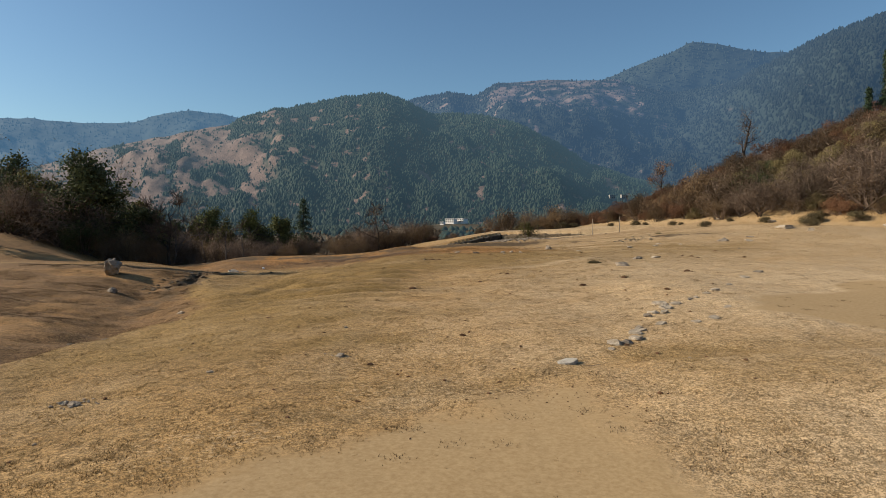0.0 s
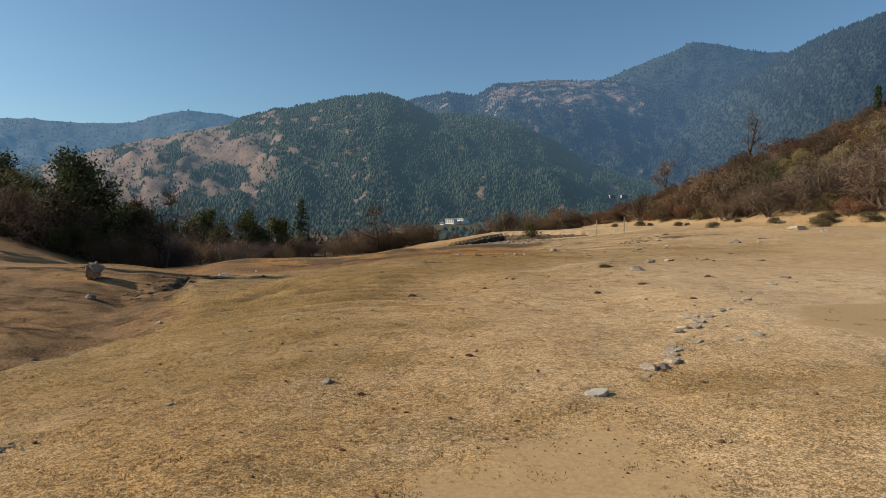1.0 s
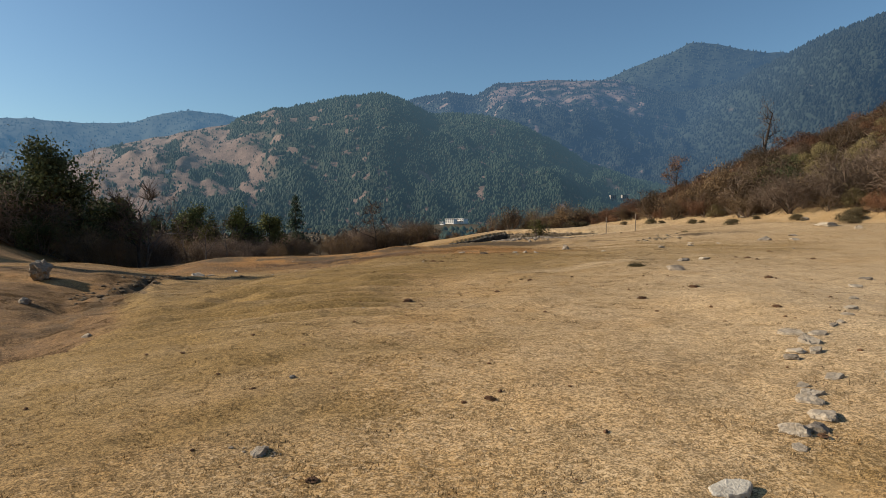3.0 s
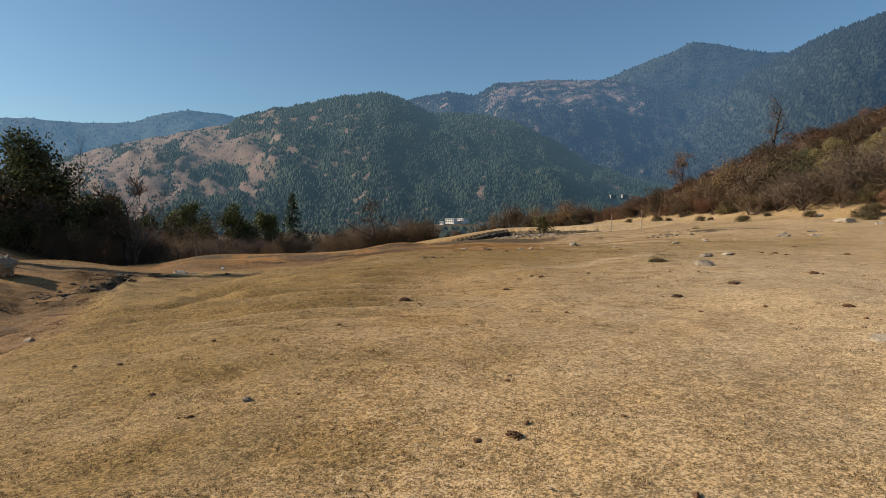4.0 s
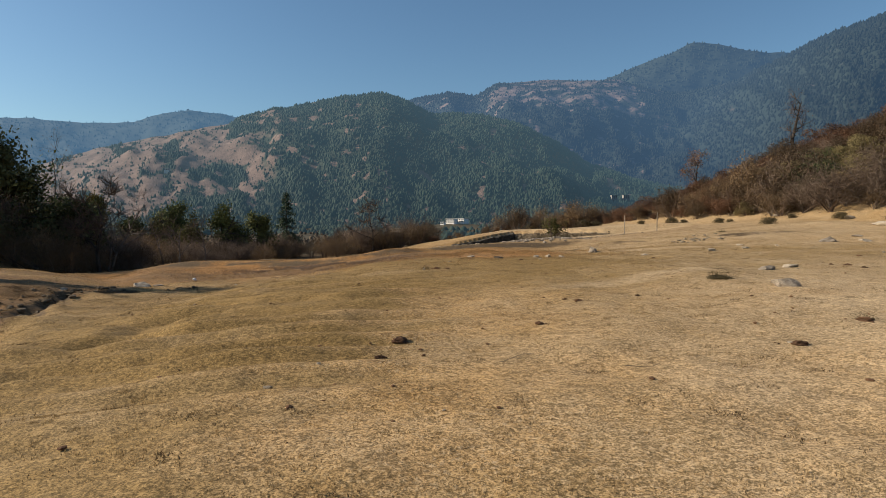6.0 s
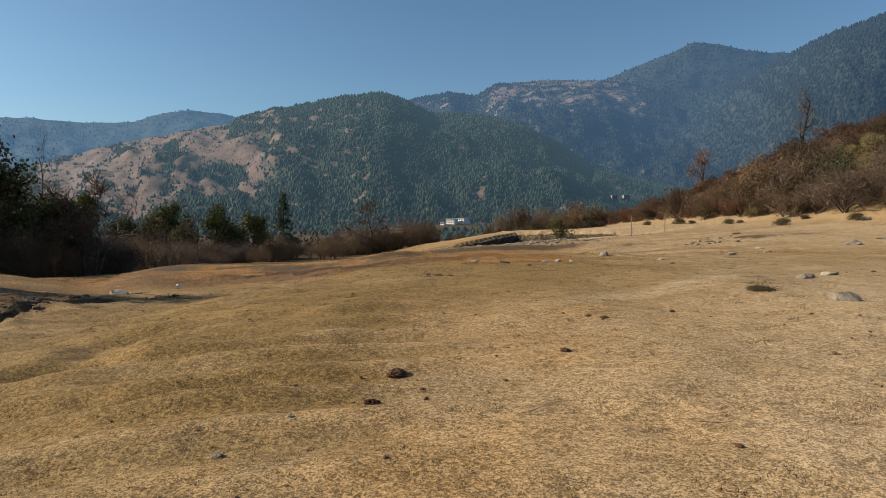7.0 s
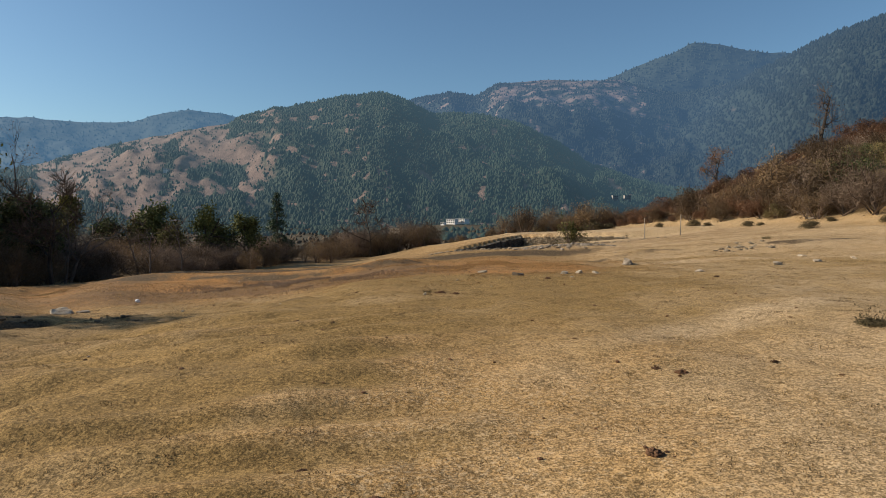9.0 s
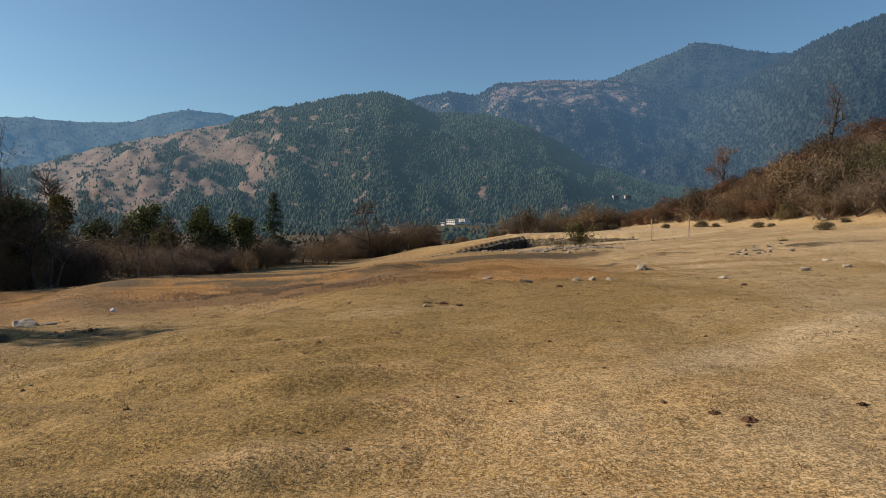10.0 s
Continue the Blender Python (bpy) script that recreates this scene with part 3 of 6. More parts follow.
hummock = 0.007 * noise2(GX, GY, 0.32, 51) + 0.009 * noise2(GX, GY, 0.19, 52) - 0.010 * sstep(0.3, 0.8, noise2(GX, GY, 0.6, 53))
GZ = GZ + hummock * sstep(46, 30, GY) * sstep(2, 5, GY) * sstep(24, 14, np.abs(GX)) * (1 - 0.85 * np.clip(bare_ground(GX, GY), 0, 1))
ny, nx = GX.shape
ii, jj = np.meshgrid(np.arange(ny - 1), np.arange(nx - 1), indexing="ij")
cells = np.stack([ii * nx + jj, ii * nx + jj + 1, (ii + 1) * nx + jj + 1, (ii + 1) * nx + jj], -1).reshape(-1, 4)
gd, ga = near_line(GX, GY, GULLY)
bare = bare_ground(GX, GY)
steep = np.hypot(*np.gradient(GZ, gy, gx))
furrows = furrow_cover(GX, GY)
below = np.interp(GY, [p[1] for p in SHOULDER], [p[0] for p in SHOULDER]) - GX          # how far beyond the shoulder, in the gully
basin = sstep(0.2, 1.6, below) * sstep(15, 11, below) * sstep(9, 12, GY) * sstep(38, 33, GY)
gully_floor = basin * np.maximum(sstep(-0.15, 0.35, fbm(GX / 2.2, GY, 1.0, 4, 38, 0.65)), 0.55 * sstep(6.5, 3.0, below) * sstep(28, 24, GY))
ranker = sum(k * np.exp(-((GX - cx) / rx) ** 2 - ((GY - cy) / ry) ** 2) for cx, cy, rx, ry, k in RANKER) * (0.75 + 0.5 * noise2(GX, GY, 0.5, 44))
cover = {
    # furrow and tread bottoms: greener grass, with their shade darkened into the colour
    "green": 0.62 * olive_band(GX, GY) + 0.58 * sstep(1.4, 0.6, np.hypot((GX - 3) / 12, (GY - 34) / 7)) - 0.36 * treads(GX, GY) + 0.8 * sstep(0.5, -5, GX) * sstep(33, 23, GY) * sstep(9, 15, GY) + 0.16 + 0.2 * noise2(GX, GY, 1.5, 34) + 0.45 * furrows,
    "rust": 0.62 * basin - 0.3 * olive_band(GX, GY) * sstep(41, 38, GY) + 0.75 * sstep(1.25, 0.6, np.hypot((GX + 6) / 15, (GY - 46) / 8)) + 0.5 * sstep(-7, -14, GX) * sstep(70, 46, GY) * sstep(34, 40, GY) + 0.65 * sstep(1.3, 0.6, np.hypot((GX - 1.5) / 4.5, (GY - 42) / 3.2)),
    "pale": -0.42 * olive_band(GX, GY) + pale_cover(GX, GY) * (1 - 0.4 * sstep(-2, 1.5, hill_in(GX, GY))) - 0.3 * furrows + 0.14 * noise2(GX, GY, 1.8, 35) + 0.06 * noise2(GX, GY, 0.6, 36),
    "naked": np.clip(bare, 0, 1),
    "bare": bare,
    "broad": 0.44 + 0.14 * noise2(GX, GY, 5.0, 25) + 0.06 * sstep(3, -5, GX) * sstep(14, 24, GY) + 0.22 * sstep(-1, -5, GX) - 0.1 * sstep(2, 9, GX) * sstep(26, 16, GY) + 0.15 * sstep(17, 27, GY),
    "speck": 0.42 - 0.08 * sstep(-1, -6, GX) + 0.06 * noise2(GX, GY, 2.0, 27) - 0.2 * np.clip(bare, 0, 1),
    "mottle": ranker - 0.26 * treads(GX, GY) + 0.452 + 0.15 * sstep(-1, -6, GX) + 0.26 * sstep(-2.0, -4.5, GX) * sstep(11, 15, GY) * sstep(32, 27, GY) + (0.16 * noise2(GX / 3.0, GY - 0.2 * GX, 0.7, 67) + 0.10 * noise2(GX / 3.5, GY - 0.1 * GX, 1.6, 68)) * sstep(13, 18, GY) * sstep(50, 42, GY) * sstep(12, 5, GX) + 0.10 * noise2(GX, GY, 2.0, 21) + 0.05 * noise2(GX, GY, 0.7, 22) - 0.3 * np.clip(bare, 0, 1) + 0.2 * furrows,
    "scrub": 0.85 * sstep(0.3, 3, hill_in(GX, GY) - np.maximum(np.interp(GY, SAND_Y, SAND_IN), 3.0 * sstep(100, 84, GY))) * np.maximum(sstep(0.75, 0.5, noise2(GX, GY, 8, 77)), sstep(66, 72, GY)) * sstep(36, 45, GY) + 0.8 * sstep(-3, 3, GY - np.interp(GX, [-62, -45, -36, -31, -26, -20, -12, -5, 3, 12, 20], [50, 55, 57, 58, 61, 88, 108, 111, 99, 97, 95])) * sstep(24, 19, GX),
    # soil on steep cuts and in the gully; terrace term paints its shaded face
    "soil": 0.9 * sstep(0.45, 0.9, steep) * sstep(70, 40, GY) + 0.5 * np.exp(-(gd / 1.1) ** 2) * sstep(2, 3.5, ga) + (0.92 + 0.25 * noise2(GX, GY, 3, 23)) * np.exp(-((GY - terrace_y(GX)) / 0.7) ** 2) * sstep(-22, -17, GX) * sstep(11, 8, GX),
    # shadow lines of the two low banks, put into the colour
    "bank": (0.62 + 0.35 * noise2(GX / 2.0, GY, 1.2, 58)) * np.exp(-(near_line(GX, GY, LOW_BANK)[0] / 0.45) ** 2) + (0.85 + 0.25 * noise2(GX, GY, 2, 37)) * np.exp(-((GY - 46.5 - 0.2 * GX - 1.2 * np.sin(GX * 0.3)) / 0.45) ** 2) * sstep(-18, -14, GX) * sstep(1, -3, GX),
    # the term from x -10.5 leftwards paints the trees' shade over the bank
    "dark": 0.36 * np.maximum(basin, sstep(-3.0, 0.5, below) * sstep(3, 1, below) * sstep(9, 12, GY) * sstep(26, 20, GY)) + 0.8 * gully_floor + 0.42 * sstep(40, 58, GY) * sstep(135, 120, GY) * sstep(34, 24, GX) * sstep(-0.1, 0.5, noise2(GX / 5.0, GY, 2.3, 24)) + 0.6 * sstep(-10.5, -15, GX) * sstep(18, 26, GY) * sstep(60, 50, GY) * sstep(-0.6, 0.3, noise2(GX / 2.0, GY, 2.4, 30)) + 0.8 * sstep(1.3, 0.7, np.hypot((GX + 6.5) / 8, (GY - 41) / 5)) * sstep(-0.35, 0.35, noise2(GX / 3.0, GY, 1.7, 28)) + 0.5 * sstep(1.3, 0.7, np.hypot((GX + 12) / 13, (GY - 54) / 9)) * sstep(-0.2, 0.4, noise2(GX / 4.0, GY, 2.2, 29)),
    "field": 1.0 * sstep(0.03, 0.02, np.abs(GX / np.maximum(GY, 1) + 0.075)) * sstep(420, 470, GY) * sstep(780, 720, GY) * sstep(-0.2, 0.3, np.sin(GY * 0.11)),
    "valley": 1.2 * sstep(140, 180, GY) + 1.2 * sstep(-70, -100, GX),
}
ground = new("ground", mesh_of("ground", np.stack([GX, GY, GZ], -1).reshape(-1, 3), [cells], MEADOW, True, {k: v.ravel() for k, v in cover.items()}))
tagged(ground, "dry straw-coloured grazed meadow with bare sandy patches", "ground", kind="structure")


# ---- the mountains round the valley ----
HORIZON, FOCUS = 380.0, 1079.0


def range_sheet(name, skyline, base_d, top_d, base_z, material, label, wood, ribs, seed, nu=190, nv=80, relief=0.012, nearer=0.0):
    """One mountainside: rises from its foot, base_d away, to a crest with the given skyline (bearing and height in thousandths
    of the distance), with spurs and ravines between, and falls away behind. Returns a way to place trees on it."""
    bear = np.array([s[0] for s in skyline]) / 1000.0
    tall = np.array([s[1] for s in skyline]) / 1000.0

    def place(u, v):
        b = bear[0] + (bear[-1] - bear[0]) * u
        peak = np.interp(b, bear, tall) + 0.0016 * noise2(b * 1000, b * 0, 22, seed)
        w = np.clip(v, 0, 1)
        d = (base_d + (top_d - base_d) * v) * (1 - nearer * sstep(0.30, 0.72, b))
        d = d + 0.05 * top_d * noise2(b * 1000, v * 90, 160, seed + 3) * (1 - w) * w * 4
        rise = w * (1.35 - 0.35 * w * w)
        rise = rise / rise.max() if np.ndim(rise) and rise.max() > 1 else rise
        z = base_z + (peak * d + 2 - base_z) * rise
        spur = fbm(b * 1000 + 60 * v, v * 260, ribs, 4, seed + 5)
        z = z + top_d * relief * spur * np.sin(math.pi * np.clip(w, 0, 1)) ** 0.8
        z = np.where(v > 1, z - (v - 1) * top_d * 0.5, z)
        return np.stack([b * d, d, z], -1)

    u, v = np.meshgrid(np.linspace(0, 1, nu), np.concatenate([np.linspace(0, 1, nv), [1.06, 1.3]]))
    pts = place(u, v)
    rows, cols = u.shape
    i, j = np.meshgrid(np.arange(rows - 1), np.arange(cols - 1), indexing="ij")
    quads = np.stack([i * cols + j, i * cols + j + 1, (i + 1) * cols + j + 1, (i + 1) * cols + j], -1).reshape(-1, 4)
    layer = wood(bear[0] + (bear[-1] - bear[0]) * u, v)
    ob = new(name, mesh_of(name, pts.reshape(-1, 3), [quads], material, True, {"wood": layer.ravel()}))
    tagged(ob, label, "mountain", kind="structure")
    return place, bear


def forest(name, place, bear, wood, count, height, material, label, seed, sides=6):
    """Thousands of small rounded and pointed tree crowns on a mountainside, in one mesh."""
    rng = np.random.default_rng(seed)
    u, v = rng.uniform(0, 1, count), rng.uniform(0.0, 1.0, count) ** 0.9
    cover_here = wood(bear[0] + (bear[-1] - bear[0]) * u, v)
    keep = rng.uniform(0, 1, count) < np.clip(cover_here * 1.15 - 0.12, 0.05, 1)
    crowns(name, place(u[keep], v[keep]), height, material, label, rng, sides, 1.0, 0.5 + 0.5 * sstep(0.2, 0.8, cover_here[keep]))


def crowns(name, base, height, material, label, rng, sides, girth=1.0, size=1.0):
    way_in = (np.abs(base[:, 0] / base[:, 1] - 0.024) < 0.036) & (base[:, 1] < 800) & (base[:, 1] > 660)      # open ground round the houses
    base = base[~way_in]
    n = len(base)
    tall = height * rng.uniform(0.55, 1.35, n) * (size[~way_in] if np.ndim(size) else size)
    wide = tall * rng.uniform(0.30, 0.52, n) * girth
    ang = np.arange(sides) * 2 * math.pi / sides + rng.uniform(0, 6.28, (n, 1))
    levels = ((-0.05, 0.8), (0.3, 1.0), (0.68, 0.62)) if sides > 5 else ((0.0, 1.0), (0.52, 0.68))
    rings = []
    for up, out in levels:
        r = wide[:, None] * out * rng.uniform(0.7, 1.25, (n, sides))
        rings.append(np.stack([base[:, None, 0] + r * np.cos(ang), base[:, None, 1] + r * np.sin(ang), base[:, None, 2] + (tall * up)[:, None] + 0.08 * tall[:, None] * rng.normal(size=(n, sides))], -1))
    top = base + np.stack([0.1 * wide * rng.normal(size=n), 0.1 * wide * rng.normal(size=n), tall], -1)
    verts = np.concatenate([*rings, top[:, None]], 1)
    deep = len(levels)
    per = deep * sides + 1
    quads, tris = [], []
    for k in range(deep - 1):
        for s in range(sides):
            quads.append((k * sides + s, k * sides + (s + 1) % sides, (k + 1) * sides + (s + 1) % sides, (k + 1) * sides + s))
    for s in range(sides):
        tris.append(((deep - 1) * sides + s, (deep - 1) * sides + (s + 1) % sides, deep * sides))
    step = (np.arange(n) * per)[:, None, None]
    ob = new(name, mesh_of(name, verts.reshape(-1, 3), [(np.array(tris)[None] + step).reshape(-1, 3), (np.array(quads)[None] + step).reshape(-1, 4)], material, True))
    tagged(ob, label, "forest", kind="stuff")


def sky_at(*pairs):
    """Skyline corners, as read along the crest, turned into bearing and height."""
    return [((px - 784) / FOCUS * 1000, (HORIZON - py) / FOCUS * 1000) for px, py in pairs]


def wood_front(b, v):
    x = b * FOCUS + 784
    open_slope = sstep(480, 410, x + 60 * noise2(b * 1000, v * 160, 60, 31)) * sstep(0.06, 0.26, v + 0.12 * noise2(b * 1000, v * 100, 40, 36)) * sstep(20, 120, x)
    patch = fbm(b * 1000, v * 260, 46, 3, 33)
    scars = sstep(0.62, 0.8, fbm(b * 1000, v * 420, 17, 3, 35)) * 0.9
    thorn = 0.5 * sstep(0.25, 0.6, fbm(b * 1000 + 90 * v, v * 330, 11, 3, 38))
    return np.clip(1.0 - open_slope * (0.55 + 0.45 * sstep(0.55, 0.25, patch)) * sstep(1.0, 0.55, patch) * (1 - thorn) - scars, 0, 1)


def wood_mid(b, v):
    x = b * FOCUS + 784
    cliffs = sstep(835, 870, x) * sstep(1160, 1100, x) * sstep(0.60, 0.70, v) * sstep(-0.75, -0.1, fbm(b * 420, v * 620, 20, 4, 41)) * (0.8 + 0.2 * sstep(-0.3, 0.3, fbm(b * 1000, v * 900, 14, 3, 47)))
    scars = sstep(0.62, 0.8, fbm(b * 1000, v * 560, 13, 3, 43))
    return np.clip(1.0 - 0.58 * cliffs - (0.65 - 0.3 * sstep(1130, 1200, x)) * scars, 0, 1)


def wood_all(b, v):
    return np.ones(np.shape(b))


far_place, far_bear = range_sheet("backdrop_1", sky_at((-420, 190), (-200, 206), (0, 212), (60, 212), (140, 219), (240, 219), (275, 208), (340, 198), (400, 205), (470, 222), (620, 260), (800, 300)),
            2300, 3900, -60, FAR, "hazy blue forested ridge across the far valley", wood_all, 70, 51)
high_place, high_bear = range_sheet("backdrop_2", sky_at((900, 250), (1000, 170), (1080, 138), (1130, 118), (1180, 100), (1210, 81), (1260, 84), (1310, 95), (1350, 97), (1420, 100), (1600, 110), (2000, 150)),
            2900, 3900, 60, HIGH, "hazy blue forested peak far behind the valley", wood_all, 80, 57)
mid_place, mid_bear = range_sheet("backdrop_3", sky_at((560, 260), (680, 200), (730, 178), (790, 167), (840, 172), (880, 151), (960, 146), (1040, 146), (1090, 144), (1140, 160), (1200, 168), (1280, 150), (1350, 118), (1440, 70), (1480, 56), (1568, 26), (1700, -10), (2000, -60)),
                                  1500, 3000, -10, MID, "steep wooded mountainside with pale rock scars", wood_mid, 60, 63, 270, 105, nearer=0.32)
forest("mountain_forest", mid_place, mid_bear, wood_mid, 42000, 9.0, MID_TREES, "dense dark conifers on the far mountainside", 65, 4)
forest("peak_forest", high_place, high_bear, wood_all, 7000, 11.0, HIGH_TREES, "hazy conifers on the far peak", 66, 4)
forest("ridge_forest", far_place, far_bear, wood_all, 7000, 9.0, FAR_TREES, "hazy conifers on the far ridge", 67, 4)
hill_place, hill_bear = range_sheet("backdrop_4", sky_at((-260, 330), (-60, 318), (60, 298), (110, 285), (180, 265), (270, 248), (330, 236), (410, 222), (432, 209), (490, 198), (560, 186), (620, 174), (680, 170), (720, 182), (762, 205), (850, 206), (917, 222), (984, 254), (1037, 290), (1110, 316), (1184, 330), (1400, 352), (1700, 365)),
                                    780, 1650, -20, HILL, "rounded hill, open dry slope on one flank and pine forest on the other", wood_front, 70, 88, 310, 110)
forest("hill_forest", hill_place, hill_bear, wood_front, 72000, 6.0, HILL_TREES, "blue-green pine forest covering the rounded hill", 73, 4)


def valley_trees():
    rng = np.random.default_rng(81)
    y = rng.uniform(430, 800, 4200)
    x = rng.uniform(-0.85, 0.5, 4200) * y
    field = noise2(x, y, 70, 83) + 0.35 * noise2(x, y, 24, 84)
    keep = (field > -0.25) & ~((np.abs(x / y + 0.045) < 0.045) & (y > 420))
    x, y = x[keep], y[keep]
    crowns("valley_trees", np.stack([x, y, ground_z(x, y)], -1), 4.2, HILL_TREES, "dark trees and shrubs scattered over the valley floor", rng, 5, 1.6)


valley_trees()


def valley_scrub():
    rng = np.random.default_rng(85)
    y = rng.uniform(330, 700, 3200)
    x = rng.uniform(-0.5, 0.3, 3200) * y
    keep = noise2(x, y, 40, 86) > -0.35
    x, y = x[keep], y[keep]
    crowns("valley_scrub", np.stack([x, y, ground_z(x, y)], -1), 1.7, VALLEY_SCRUB, "brown scrub on the valley terraces", rng, 5, 1.8)


valley_scrub()


# ---- trees and bushes ----
def grow(geo, rng, start, way, length, radius, level, spec, tips):
    """A bent, tapering limb with its side shoots. spec: a row a level: (shoots, length ratio, spread, bend, lift, sides, segments)."""
    shoots, ratio, spread, bend, lift, sides, segs = spec[level]
    pts, d = [np.array(start, float)], np.array(way, float)
    d /= np.linalg.norm(d)
    for _ in range(segs):
        d = d + rng.normal(size=3) * bend + np.array((0, 0, lift))
        d /= np.linalg.norm(d)
        pts.append(pts[-1] + d * length / segs)
    pts = np.array(pts)
    radii = radius * (1 - np.linspace(0, 0.72, segs + 1))
    geo.tube(pts, radii, sides)
    if level + 1 >= len(spec):
        tips.append(pts[-1])
        tips.append(pts[-1] * 0.55 + pts[-2] * 0.45)
        return
    for k in range(shoots):
        s = 0.28 + 0.72 * (k + rng.uniform(0.1, 0.9)) / shoots
        i = min(int(s * segs), segs - 1)
        p = pts[i] + (pts[i + 1] - pts[i]) * (s * segs - i)
        side = np.cross(d, rng.normal(size=3))
        side /= np.linalg.norm(side) + 1e-9
        turn = (pts[i + 1] - pts[i]) / (np.linalg.norm(pts[i + 1] - pts[i]) + 1e-9) * math.cos(spread) + side * math.sin(spread)
        grow(geo, rng, p, turn, length * ratio * rng.uniform(0.65, 1.2) * (1.15 - 0.5 * s), radius * (1 - 0.7 * s) * 0.62, level + 1, spec, tips)


def puff(rng, tips, each, spread):
    tips = np.array(tips)
    c = np.repeat(tips, each, 0)
    return c + rng.normal(size=c.shape) * spread


def broadleaf(name, seed, height, wide, leaf, label, category, spot, each=22, bare_low=0.3, spread=0.33):
    """Evergreen broadleaved tree: trunk with limbs, and a ragged crown of small leaves."""
    rng = np.random.default_rng(seed)
    ob = tagged(new(name), label, category)
    wood, crown, tips = Geo(), Geo(), []
    spec = [(9, 0.5, 0.95, 0.10, 0.06, 8, 7), (5, 0.55, 0.8, 0.2, 0.06, 5, 4), (4, 0.6, 0.8, 0.25, 0.05, 3, 3)]
    for _ in range(2 if wide > 0.5 * height else 1):
        grow(wood, rng, (rng.normal() * 0.15, rng.normal() * 0.15, 0), (rng.normal() * 0.2, rng.normal() * 0.2, 1), height * 0.86, height * 0.026, 0, spec, tips)
    tips = np.array(tips)
    tips = tips[tips[:, 2] > height * bare_low * rng.uniform(0.5, 1.2, len(tips))]
    tips[:, :2] *= wide / max(np.percentile(np.hypot(tips[:, 0], tips[:, 1]), 90), 0.1) * 0.5 / 0.5
    spots = puff(rng, tips, int(each * 0.75), spread)
    crown.leaves(spots, 0.30, 0.18, rng, 0.2, 0.0, (spots - (0, 0, 0.5 * height)) / (wide * 0.7, wide * 0.7, height * 0.4))
    part("trunk", wood.mesh("trunk", DARK_BARK), ob)
    mass(part("crown", crown.mesh("crown", leaf), ob))
    ob.matrix_basis = spot
    return ob


def bare_tree(name, seed, height, label, spot, leaf=None, few=0, twig=TWIG, spec=None, thick=0.02, lean=(0.1, 0), bark=BARK, each=5, fine_radius=0.013):
    """Leafless tree: trunk and limbs, with fine twigs and at most a few dry leaves."""
    rng = np.random.default_rng(seed)
    ob = tagged(new(name), label, "tree")
    wood, fine, tips, ends = Geo(), Geo(), [], []
    spec = spec or [(8, 0.5, 0.8, 0.12, 0.05, 7, 7), (5, 0.6, 0.7, 0.2, 0.06, 4, 4)]
    grow(wood, rng, (0, 0, 0), (lean[0], lean[1], 1), height * 0.9, height * thick, 0, spec, tips)
    for p in tips:
        for _ in range(each):
            way = rng.normal(size=3) + np.array((0, 0, 0.5))
            grow(fine, rng, p, way, height * 0.17, fine_radius, 0, [(4, 0.6, 0.7, 0.25, 0.06, 3, 2), (0, 0, 0, 0.2, 0.05, 3, 1)], ends)
    part("trunk", wood.mesh("trunk", bark), ob)
    mass(part("branchwork", fine.mesh("branchwork", twig), ob))
    if leaf:
        dry = Geo()
        ends = np.array(ends)
        dry.leaves(puff(rng, ends[rng.integers(0, len(ends), few)], 1, 0.12), 0.16, 0.09, rng)
        mass(part("foliage", dry.mesh("foliage", leaf), ob))
    ob.matrix_basis = spot
    return ob


def conifer(name, seed, height, wide, label, spot, gaps=0.25):
    """A narrow conifer with uneven, drooping boughs."""
    rng = np.random.default_rng(seed)
    ob = tagged(new(name), label, "conifer")
    wood, crown = Geo(), Geo()
    lean = rng.normal(size=2) * 0.02
    line = np.array([(lean[0] * h + 0.05 * rng.normal(), lean[1] * h, h) for h in np.linspace(0, height, 9)])
    wood.tube(line, height * 0.022 * (1 - 0.95 * np.linspace(0, 1, 9)) + 0.008, 7)
    h = height * 0.1
    while h < height * 0.97:
        for k in range(rng.integers(3, 6)):
            if rng.uniform() < gaps:
                continue
            a, s = rng.uniform(0, 2 * math.pi), 1 - h / height
            reach = wide * (0.07 + 0.93 * s) * rng.uniform(0.45, 1.15)
            root = np.array([np.interp(h, line[:, 2], line[:, 0]), np.interp(h, line[:, 2], line[:, 1]), h])
            out = np.array((math.cos(a), math.sin(a), 0.0))
            pts = np.array([root + out * reach * q + np.array((0, 0, 0.25 * reach * q - 0.45 * reach * q * q)) for q in (0, 0.35, 0.7, 1)])
            wood.tube(pts, [0.035, 0.025, 0.015, 0.006], 3)
            q = rng.uniform(0.15, 1.0, int(26 + 46 * reach))
            c = np.stack([np.interp(q, (0, 0.35, 0.7, 1), pts[:, i]) for i in range(3)], -1) + rng.normal(size=(len(q), 3)) * (0.16, 0.16, 0.11)
            crown.leaves(c, 0.24, 0.10, rng, 0.0, 0.35)
        h += height * rng.uniform(0.022, 0.045)
    part("trunk", wood.mesh("trunk", BARK), ob)
    mass(part("crown", crown.mesh("crown", NEEDLE), ob))
    ob.matrix_basis = spot
    return ob


